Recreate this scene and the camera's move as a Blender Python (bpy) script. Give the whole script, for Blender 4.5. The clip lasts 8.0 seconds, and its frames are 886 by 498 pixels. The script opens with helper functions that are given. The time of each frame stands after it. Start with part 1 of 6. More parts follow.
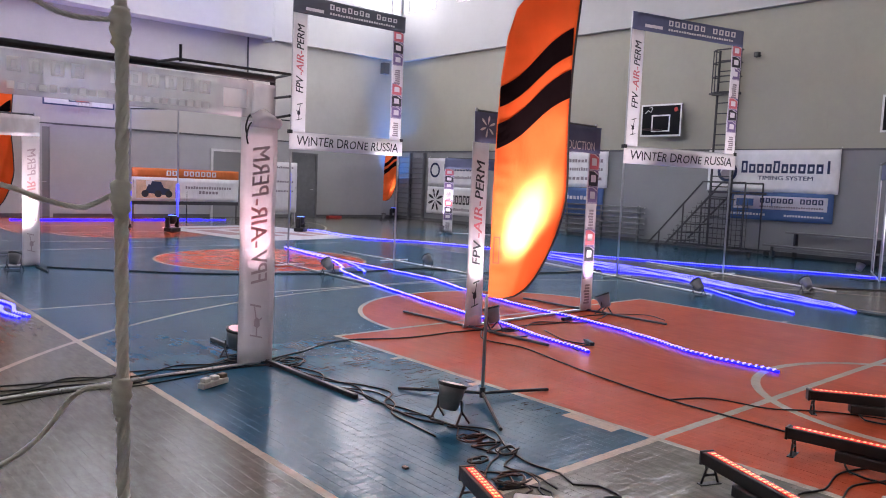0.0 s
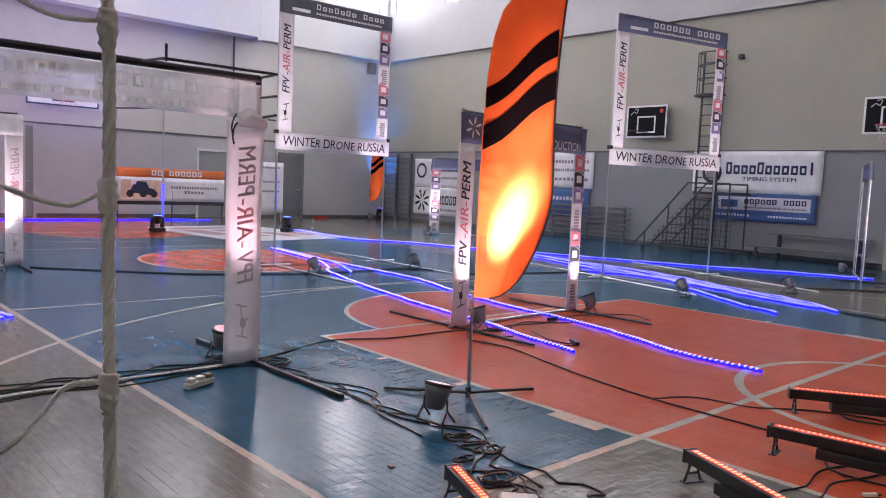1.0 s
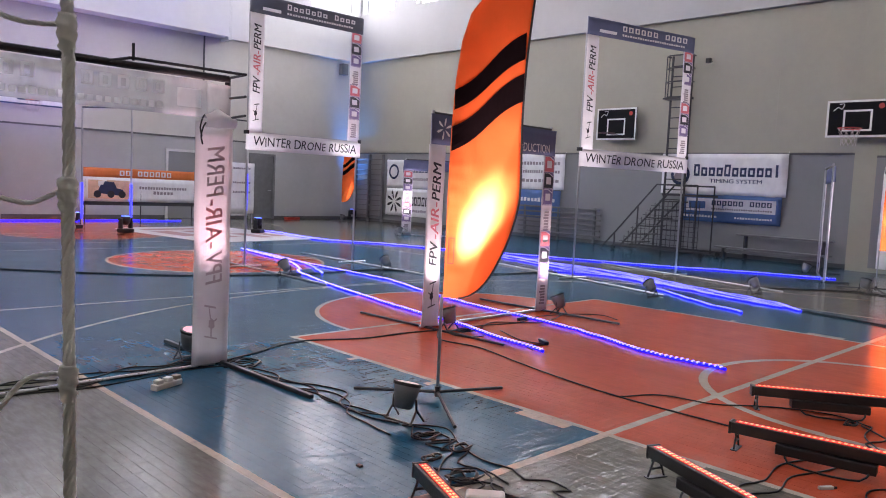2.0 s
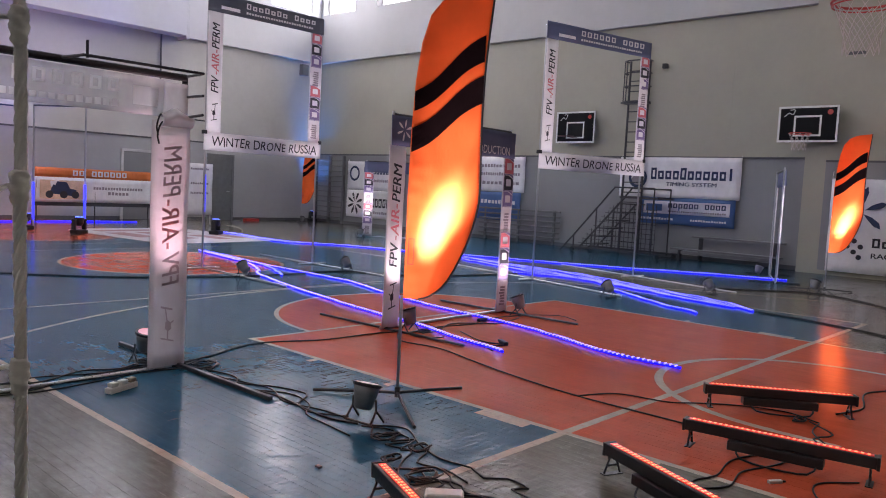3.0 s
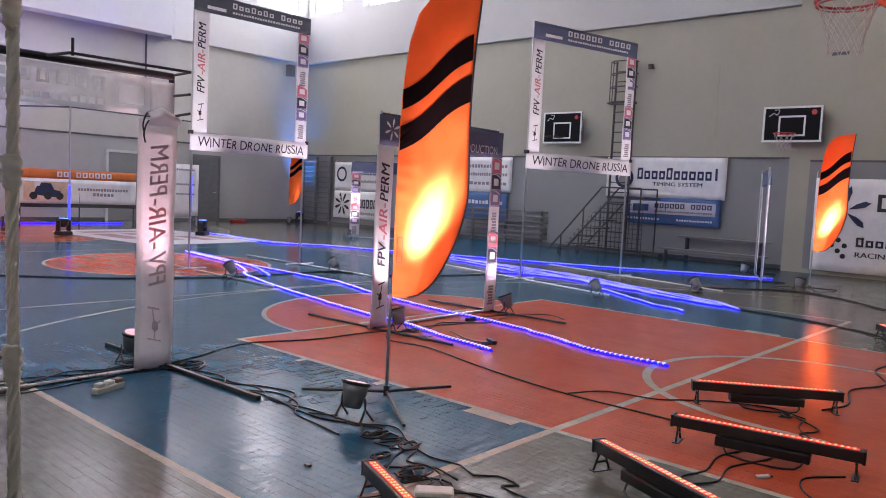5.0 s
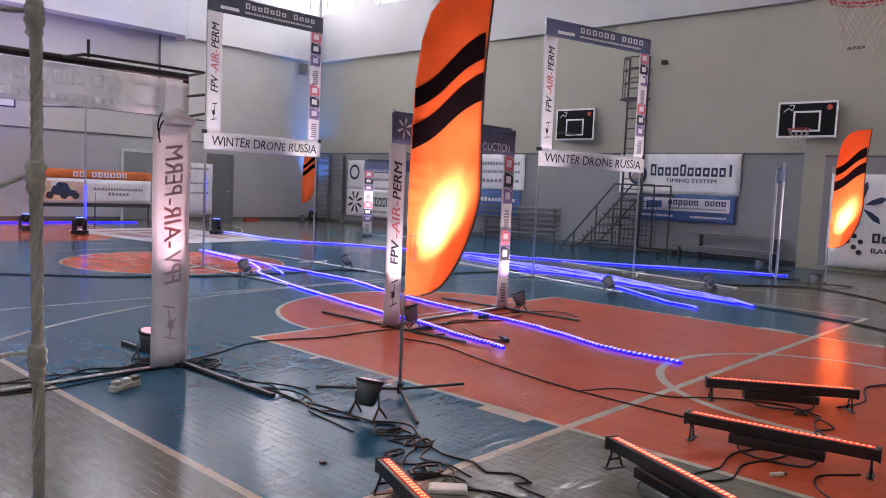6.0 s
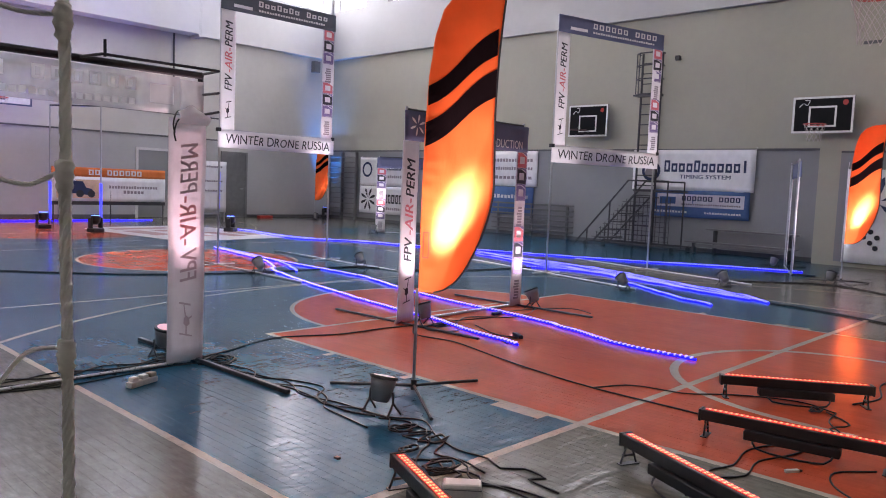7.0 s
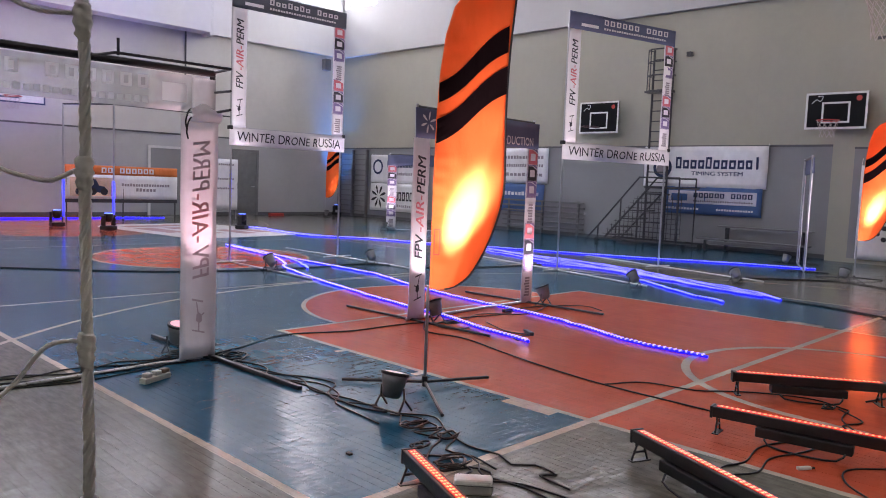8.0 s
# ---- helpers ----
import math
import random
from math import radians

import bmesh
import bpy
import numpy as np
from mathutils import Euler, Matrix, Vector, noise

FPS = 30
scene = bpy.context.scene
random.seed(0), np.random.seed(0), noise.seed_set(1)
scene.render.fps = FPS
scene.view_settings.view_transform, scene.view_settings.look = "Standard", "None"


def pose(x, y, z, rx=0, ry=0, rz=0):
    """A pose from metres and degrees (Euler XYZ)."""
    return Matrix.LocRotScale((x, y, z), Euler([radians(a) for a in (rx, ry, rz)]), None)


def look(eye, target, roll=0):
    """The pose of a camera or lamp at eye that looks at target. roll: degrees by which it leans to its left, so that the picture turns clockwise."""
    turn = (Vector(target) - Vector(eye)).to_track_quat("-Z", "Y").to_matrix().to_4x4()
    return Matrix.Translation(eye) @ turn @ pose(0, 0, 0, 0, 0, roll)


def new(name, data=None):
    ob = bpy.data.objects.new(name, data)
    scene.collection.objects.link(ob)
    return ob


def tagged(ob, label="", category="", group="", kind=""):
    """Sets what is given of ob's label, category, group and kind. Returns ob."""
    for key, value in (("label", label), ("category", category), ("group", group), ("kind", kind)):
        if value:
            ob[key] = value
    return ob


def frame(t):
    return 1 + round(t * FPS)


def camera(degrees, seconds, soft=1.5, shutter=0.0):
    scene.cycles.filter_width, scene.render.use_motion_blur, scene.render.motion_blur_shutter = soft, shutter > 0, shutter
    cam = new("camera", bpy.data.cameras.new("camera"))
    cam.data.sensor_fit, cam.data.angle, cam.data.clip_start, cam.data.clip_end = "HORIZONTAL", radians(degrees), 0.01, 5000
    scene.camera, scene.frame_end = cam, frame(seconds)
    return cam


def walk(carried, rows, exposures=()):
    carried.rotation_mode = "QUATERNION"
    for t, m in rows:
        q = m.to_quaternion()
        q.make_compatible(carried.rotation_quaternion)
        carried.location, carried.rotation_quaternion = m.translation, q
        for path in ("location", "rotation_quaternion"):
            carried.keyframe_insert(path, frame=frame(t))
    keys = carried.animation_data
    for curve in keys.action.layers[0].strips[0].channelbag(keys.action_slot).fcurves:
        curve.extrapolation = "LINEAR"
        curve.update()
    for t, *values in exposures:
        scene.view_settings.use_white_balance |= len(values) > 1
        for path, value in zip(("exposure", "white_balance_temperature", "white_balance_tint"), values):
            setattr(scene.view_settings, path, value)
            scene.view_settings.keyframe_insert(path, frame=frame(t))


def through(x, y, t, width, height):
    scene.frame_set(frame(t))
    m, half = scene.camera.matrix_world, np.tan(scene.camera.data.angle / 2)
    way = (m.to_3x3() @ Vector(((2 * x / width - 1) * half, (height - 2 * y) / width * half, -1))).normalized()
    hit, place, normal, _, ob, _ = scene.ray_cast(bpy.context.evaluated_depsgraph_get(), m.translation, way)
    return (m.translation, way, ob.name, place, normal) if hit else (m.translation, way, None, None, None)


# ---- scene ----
import collections

cam = camera(60.86, 8.0, soft=1.0)
PATH = [
    (0.0, look((0.015, 0.072, 1.444), (6.621, 7.529, 0.575), 2.38)),
    (0.5, look((0.006, 0.064, 1.447), (6.660, 7.480, 0.581), 2.41)),
    (1.0, look((0.007, 0.055, 1.443), (6.743, 7.397, 0.588), 2.51)),
    (2.5, look((-0.005, -0.007, 1.441), (7.167, 6.917, 0.643), 2.75)),
    (3.0, look((-0.009, -0.011, 1.435), (7.346, 6.720, 0.666), 2.91)),
    (3.5, look((-0.019, -0.015, 1.428), (7.465, 6.575, 0.683), 3.02)),
    (4.0, look((-0.013, -0.003, 1.415), (7.526, 6.527, 0.689), 3.04)),
    (4.5, look((-0.013, -0.002, 1.415), (7.503, 6.555, 0.683), 2.94)),
    (6.0, look((-0.027, -0.018, 1.423), (7.327, 6.713, 0.634), 2.50)),
    (6.5, look((-0.032, -0.018, 1.422), (7.265, 6.772, 0.612), 2.38)),
    (7.0, look((-0.042, -0.024, 1.423), (7.197, 6.826, 0.588), 2.31)),
    (7.5, look((-0.044, -0.028, 1.424), (7.141, 6.874, 0.565), 2.25)),
    (8.0, look((-0.051, -0.029, 1.421), (7.089, 6.917, 0.545), 2.20)),
]
walk(cam, PATH, exposures=[(t, e, 6500, 24) for t, e in ((0.0, 0.03), (1.0, 0.03), (2.5, -0.04), (2.8, -0.26), (3.0, -0.37), (3.3, -0.23), (3.5, -0.12), (4.0, -0.08), (4.5, -0.06), (6.0, -0.08), (8.0, -0.10))])

# ---- light ----
world = bpy.data.worlds.new("world")
scene.world = world
world.use_nodes = True
wn = world.node_tree.nodes
sky = wn.new("ShaderNodeTexSky")
sky.sky_type, sky.sun_disc = "NISHITA", False
sky.sun_elevation, sky.sun_rotation = radians(35), radians(40)
wn["Background"].inputs["Strength"].default_value = 0.12
world.node_tree.links.new(sky.outputs[0], wn["Background"].inputs["Color"])

sun = new("sun", bpy.data.lights.new("sun", "SUN"))
sun.data.energy, sun.data.angle, sun.data.color = 1.0, radians(12), (1, 0.96, 0.9)
sun.rotation_euler = (radians(55), 0, radians(140))


def area_lamp(name, eye, target, sx, sy, power, colour):
    lamp = new(name, bpy.data.lights.new(name, "AREA"))
    lamp.data.shape, lamp.data.size, lamp.data.size_y = "RECTANGLE", sx, sy
    lamp.data.energy, lamp.data.color = power, colour
    lamp.matrix_world = look(eye, target)
    return lamp


def spot_lamp(eye, target, power, colour, angle=60, blend=1.0, radius=0.05):
    lamp = new("flood_beam", bpy.data.lights.new("flood_beam", "SPOT"))
    lamp.data.energy, lamp.data.color = power, colour
    lamp.data.spot_size, lamp.data.spot_blend, lamp.data.shadow_soft_size = radians(angle), blend, radius
    lamp.matrix_world = look(eye, target)
    return lamp


XR, YL, XL, YB, ZC = 18.6, 24.0, -3.0, -2.6, 11.0
SILL, HEAD = 7.9, 10.3
DAY = (0.93, 0.97, 1.0)
area_lamp("skylight_east", (XR + 0.5, 11.0, 9.1), (XR - 5, 11.0, 8.2), 25.0, 2.5, 2700, DAY)
area_lamp("skylight_north", (8.0, YL + 0.5, 9.1), (8.0, YL - 5, 8.2), 20.5, 2.5, 2700, DAY)
# unseen west side: lamp and its windows are added to fill the east wall
area_lamp("fill_west", (XL - 0.5, 11.0, 9.1), (XL + 5, 11.0, 8.2), 25.0, 2.5, 1700, DAY)


# ---- materials ----
class Nodes:
    """Short forms for building a node material."""

    def __init__(self, name):
        self.mat = bpy.data.materials.new(name)
        self.mat.use_nodes = True
        self.tree = self.mat.node_tree
        self.bsdf = self.tree.nodes["Principled BSDF"]
        self.out = self.tree.nodes["Material Output"]

    def node(self, kind, **sets):
        n = self.tree.nodes.new(kind)
        for key, value in sets.items():
            if key == "operation":
                n.operation = value
            elif key == "data_type":
                n.data_type = value
            elif key == "blend_type":
                n.blend_type = value
            elif key == "feature":
                n.feature = value
        return n

    def put(self, socket, value):
        if isinstance(value, bpy.types.NodeSocket):
            self.tree.links.new(value, socket)
        else:
            socket.default_value = value

    def math(self, op, a, b=0.0, c=0.0):
        n = self.node("ShaderNodeMath", operation=op)
        for sock, v in zip(n.inputs, (a, b, c)):
            self.put(sock, v)
        return n.outputs[0]

    def mul(self, a, b):
        return self.math("MULTIPLY", a, b)

    def both(self, *masks):
        m = masks[0]
        for other in masks[1:]:
            m = self.math("MULTIPLY", m, other)
        return m

    def any(self, *masks):
        m = masks[0]
        for other in masks[1:]:
            m = self.math("MAXIMUM", m, other)
        return m

    def between(self, v, lo, hi):
        return self.both(self.math("GREATER_THAN", v, lo), self.math("LESS_THAN", v, hi))

    def mix(self, f, a, b, kind="MIX"):
        n = self.node("ShaderNodeMix", data_type="RGBA", blend_type=kind)
        self.put(n.inputs[0], f)
        self.put(n.inputs[6], a)
        self.put(n.inputs[7], b)
        return n.outputs[2]

    def noise(self, scale, detail=4.0, rough=0.55, vector=None, stretch=None):
        n = self.node("ShaderNodeTexNoise")
        n.inputs["Scale"].default_value, n.inputs["Detail"].default_value = scale, detail
        n.inputs["Roughness"].default_value = rough
        if vector is None:
            vector = self.node("ShaderNodeNewGeometry").outputs["Position"]
        if stretch:
            m = self.node("ShaderNodeMapping")
            m.inputs["Scale"].default_value = stretch
            self.tree.links.new(vector, m.inputs[0])
            vector = m.outputs[0]
        self.tree.links.new(vector, n.inputs["Vector"])
        return n.outputs[0]

    def ramp(self, v, lo, hi, a=0.0, b=1.0):
        n = self.node("ShaderNodeMapRange")
        for sock, x in zip(n.inputs, (v, lo, hi, a, b)):
            self.put(sock, x)
        return n.outputs[0]

    def bump(self, height, strength=0.2, distance=0.01):
        n = self.node("ShaderNodeBump")
        n.inputs["Strength"].default_value, n.inputs["Distance"].default_value = strength, distance
        self.put(n.inputs["Height"], height)
        self.tree.links.new(n.outputs[0], self.bsdf.inputs["Normal"])

    def base(self, value):
        self.put(self.bsdf.inputs["Base Color"], value)

    def rough(self, value):
        self.put(self.bsdf.inputs["Roughness"], value)


def rgb(r, g, b):
    return (r, g, b, 1.0)


def plain(name, colour, rough=0.5, metal=0.0, vary=0.15, scale=6.0, bump=0.1, spec=0.5, coat=0.0):
    """A surface of one colour with stains and fine grain at two scales."""
    n = Nodes(name)
    big, fine = n.noise(scale, 3.0), n.noise(scale * 14, 3.0)
    v = n.math("ADD", n.mul(big, 0.65), n.mul(fine, 0.35))
    dark = rgb(*[c * (1 - vary) for c in colour])
    light = rgb(*[min(1, c * (1 + vary)) for c in colour])
    n.base(n.mix(n.ramp(v, 0.3, 0.7), dark, light))
    n.rough(n.ramp(fine, 0.3, 0.7, max(0.04, rough - 0.08), min(1, rough + 0.08)))
    n.bsdf.inputs["Metallic"].default_value = metal
    n.bsdf.inputs["Specular IOR Level"].default_value = spec
    n.bsdf.inputs["Coat Weight"].default_value = coat
    if bump:
        n.bump(fine, bump, 0.002)
    return n.mat


def fabric(name, colour, through=0.3, rough=0.7, weave=900.0, vary=0.08, spec=0.35):
    """Thin printed cloth that lets some light through."""
    n = Nodes(name)
    big, fine = n.noise(5.0, 4.0), n.noise(weave, 1.0)
    folds = n.noise(9.0, 3.0, 0.5, None, (1.0, 1.0, 0.35))
    tone = n.ramp(big, 0.3, 0.7, 1 - vary, 1 + vary * 0.5)
    grey = n.node("ShaderNodeCombineXYZ")
    for k in range(3):
        n.put(grey.inputs[k], tone)
    col = n.mix(1.0, rgb(*colour), grey.outputs[0], "MULTIPLY")
    n.base(col)
    n.rough(rough)
    n.bsdf.inputs["Specular IOR Level"].default_value = spec
    n.bump(n.math("ADD", n.mul(folds, 1.0), n.mul(fine, 0.03)), 0.35, 0.03)
    trans = n.node("ShaderNodeBsdfTranslucent")
    n.put(trans.inputs["Color"], col)
    m = n.node("ShaderNodeMixShader")
    m.inputs[0].default_value = through
    n.tree.links.new(n.bsdf.outputs[0], m.inputs[1])
    n.tree.links.new(trans.outputs[0], m.inputs[2])
    n.tree.links.new(m.outputs[0], n.out.inputs["Surface"])
    return n.mat


def sheer(name, colour, clear, through):
    """Gauze so thin that the hall shows through its weave."""
    n = Nodes(name)
    folds = n.noise(7.0, 3.0, 0.5, None, (1.0, 1.0, 0.5))
    n.base(rgb(*colour))
    n.rough(0.7)
    n.bump(folds, 0.3, 0.02)
    trans, hole = n.node("ShaderNodeBsdfTranslucent"), n.node("ShaderNodeBsdfTransparent")
    n.put(trans.inputs["Color"], rgb(*colour))
    m, w = n.node("ShaderNodeMixShader"), n.node("ShaderNodeMixShader")
    m.inputs[0].default_value = through
    n.tree.links.new(n.bsdf.outputs[0], m.inputs[1])
    n.tree.links.new(trans.outputs[0], m.inputs[2])
    n.put(w.inputs[0], n.ramp(folds, 0.3, 0.7, clear - 0.08, clear + 0.08))
    n.tree.links.new(m.outputs[0], w.inputs[1])
    n.tree.links.new(hole.outputs[0], w.inputs[2])
    n.tree.links.new(w.outputs[0], n.out.inputs["Surface"])
    return n.mat


def glow(name, colour, strength):
    n = Nodes(name)
    n.base(rgb(*[min(1, c) for c in colour]))
    n.rough(0.3)
    n.bsdf.inputs["Emission Color"].default_value = rgb(*colour)
    n.bsdf.inputs["Emission Strength"].default_value = strength
    return n.mat


# Court plan: volleyball court, two basketball keys and the circles.
KX0, KX1, KC = 3.86, 8.72, 6.29
BASE, FT, HOOP = 0.02, 5.84, 1.60
VX0, VX1, VY0, VY1 = 1.87, 10.80, 2.45, 20.45


def floor_material():
    n = Nodes("painted_floorboards")
    geo = n.node("ShaderNodeNewGeometry")
    sep = n.node("ShaderNodeSeparateXYZ")
    n.tree.links.new(geo.outputs["Position"], sep.inputs[0])
    wob = n.mul(n.math("SUBTRACT", n.noise(14.0, 2.0), 0.5), 0.012)
    x = n.math("ADD", sep.outputs[0], wob)
    y = n.math("ADD", sep.outputs[1], wob)

    def rect(x0, x1, y0, y1):
        return n.both(n.between(x, x0, x1), n.between(y, y0, y1))

    def dist(cx, cy):
        dx, dy = n.math("SUBTRACT", x, cx), n.math("SUBTRACT", y, cy)
        return n.math("SQRT", n.math("ADD", n.mul(dx, dx), n.mul(dy, dy)))

    def ring(d, r, w=0.05):
        return n.both(n.math("GREATER_THAN", d, r - w), n.math("LESS_THAN", d, r))

    def wide(at, v, w=0.05):
        return n.between(v, at - w / 2, at + w / 2)

    far_ft, far_hoop = 24.0 - FT + 0.04, 24.0 - HOOP + 0.04
    d_ft, d_hoop, d_mid = dist(KC, FT), dist(KC, HOOP), dist(6.35, 11.95)
    d_ft2, d_hoop2 = dist(KC, far_ft), dist(KC, far_hoop)
    blue = n.any(rect(VX0, VX1, VY0, VY1), rect(13.3, 18.6, 4.6, 18.0))
    red = n.any(rect(KX0, KX1, -1.0, FT), rect(KX0, KX1, far_ft, 24.0), n.math("LESS_THAN", d_mid, 1.8),
                n.both(n.math("LESS_THAN", d_ft, 1.8), n.math("GREATER_THAN", y, FT)),
                n.both(n.math("LESS_THAN", d_ft2, 1.8), n.math("LESS_THAN", y, far_ft)))
    lines = [
        n.both(wide(VX0, x), n.between(y, VY0, VY1)), n.both(wide(VX1, x), n.between(y, VY0, VY1)),
        n.both(wide(VY0, y, 0.06), n.between(x, 1.87, 10.83)), n.both(wide(VY1, y), n.between(x, VX0, VX1)),
        n.both(wide(8.45, y), n.between(x, VX0, VX1)), n.both(wide(14.45, y), n.between(x, VX0, VX1)),
        n.both(wide(KX0, x), n.between(y, -1, FT)), n.both(wide(KX1, x), n.between(y, -1, FT)),
        n.both(wide(FT, y), n.between(x, KX0 - 0.025, KX1 + 0.025)),
        n.both(wide(KX0, x), n.between(y, far_ft, 24)), n.both(wide(KX1, x), n.between(y, far_ft, 24)),
        n.both(wide(far_ft, y), n.between(x, KX0, KX1)),
        n.both(ring(d_ft, 1.8), n.math("GREATER_THAN", y, FT)), n.both(ring(d_ft2, 1.8), n.math("LESS_THAN", y, far_ft)),
        ring(d_mid, 1.8), n.both(ring(d_hoop, 6.80), n.math("GREATER_THAN", y, 2.6)),
        n.both(ring(d_hoop2, 6.80), n.math("LESS_THAN", y, 21.4)),
        n.both(ring(d_hoop, 1.33, 0.07), n.math("GREATER_THAN", y, HOOP)),
        n.both(wide(KC - 1.30, x, 0.06), n.between(y, 1.2, HOOP)), n.both(wide(KC + 1.30, x, 0.06), n.between(y, 1.2, HOOP)),
        rect(KX0 - 0.125, KX0, 2.68, 3.07), rect(KX1, KX1 + 0.12, 2.68, 3.07),
    ]
    for k in (1.83, 3.92, 4.85):
        lines += [rect(KX0 - 0.12, KX0, k - 0.03, k + 0.03), rect(KX1, KX1 + 0.12, k - 0.03, k + 0.03)]
    line = n.any(*lines)
    worn = n.noise(2.2, 6.0, 0.7)
    scuff = n.noise(30.0, 4.0, 0.6, None, (1.0, 0.25, 1.0))
    island = geo.outputs["Random Per Island"]
    own = n.node("ShaderNodeObjectInfo").outputs["Random"]
    board = n.math("FRACT", n.math("ADD", island, own))
    wood = n.mix(n.ramp(scuff, 0.3, 0.7), rgb(0.116, 0.113, 0.088), rgb(0.175, 0.169, 0.132))
    blues = n.mix(n.ramp(worn, 0.3, 0.75), rgb(0.008, 0.078, 0.146), rgb(0.021, 0.113, 0.190))
    reds = n.mix(n.ramp(worn, 0.3, 0.75), rgb(0.52, 0.081, 0.034), rgb(0.60, 0.107, 0.045))
    paint = n.mix(blue, wood, blues)
    paint = n.mix(red, paint, reds)
    keep = n.ramp(n.noise(18.0, 5.0, 0.7), 0.28, 0.45, 0.55, 1.0)
    paint = n.mix(n.mul(line, keep), paint, rgb(0.50, 0.42, 0.33))
    tone = n.math("ADD", n.ramp(board, 0.0, 1.0, 0.95, 1.04), n.ramp(scuff, 0.25, 0.75, -0.06, 0.06))
    grey = n.node("ShaderNodeCombineXYZ")
    for k in range(3):
        n.put(grey.inputs[k], tone)
    n.base(n.mix(1.0, paint, grey.outputs[0], "MULTIPLY"))
    n.rough(n.math("ADD", n.ramp(worn, 0.3, 0.7, 0.12, 0.21), n.ramp(scuff, 0.3, 0.7, -0.02, 0.05)))
    n.bsdf.inputs["Specular IOR Level"].default_value = 0.145
    shift = n.node("ShaderNodeCombineXYZ")
    n.put(shift.inputs[0], n.math("ADD", sep.outputs[0], n.mul(board, 9.0)))
    n.put(shift.inputs[1], n.math("ADD", sep.outputs[1], n.mul(board, 5.0)))
    cup = n.noise(11.0, 1.5, 0.5, shift.outputs[0], (1.0, 1.9, 1.0))
    long = n.noise(5.0, 1.0, 0.4, shift.outputs[0], (2.2, 0.35, 1.0))
    # relief kept to the near left boards for window glints, faded out beyond
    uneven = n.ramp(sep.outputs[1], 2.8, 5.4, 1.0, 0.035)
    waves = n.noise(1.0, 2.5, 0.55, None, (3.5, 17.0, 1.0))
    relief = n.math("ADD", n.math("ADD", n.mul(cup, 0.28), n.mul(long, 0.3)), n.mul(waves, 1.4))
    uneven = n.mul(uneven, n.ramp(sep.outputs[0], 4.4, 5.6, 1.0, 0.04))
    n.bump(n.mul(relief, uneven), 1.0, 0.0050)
    return n.mat


def wall_material(name, colour, vary=0.07):
    n = Nodes(name)
    big, mid, fine = n.noise(0.6, 5.0, 0.6), n.noise(5.0, 5.0, 0.65), n.noise(120.0, 2.0)
    v = n.math("ADD", n.mul(big, 0.6), n.mul(mid, 0.4))
    n.base(n.mix(n.ramp(v, 0.32, 0.68), rgb(*[c * (1 - vary) for c in colour]), rgb(*[c * (1 + vary) for c in colour])))
    n.rough(n.ramp(mid, 0.3, 0.7, 0.55, 0.75))
    n.bump(n.math("ADD", n.mul(mid, 0.6), n.mul(fine, 0.3)), 0.25, 0.006)
    return n.mat


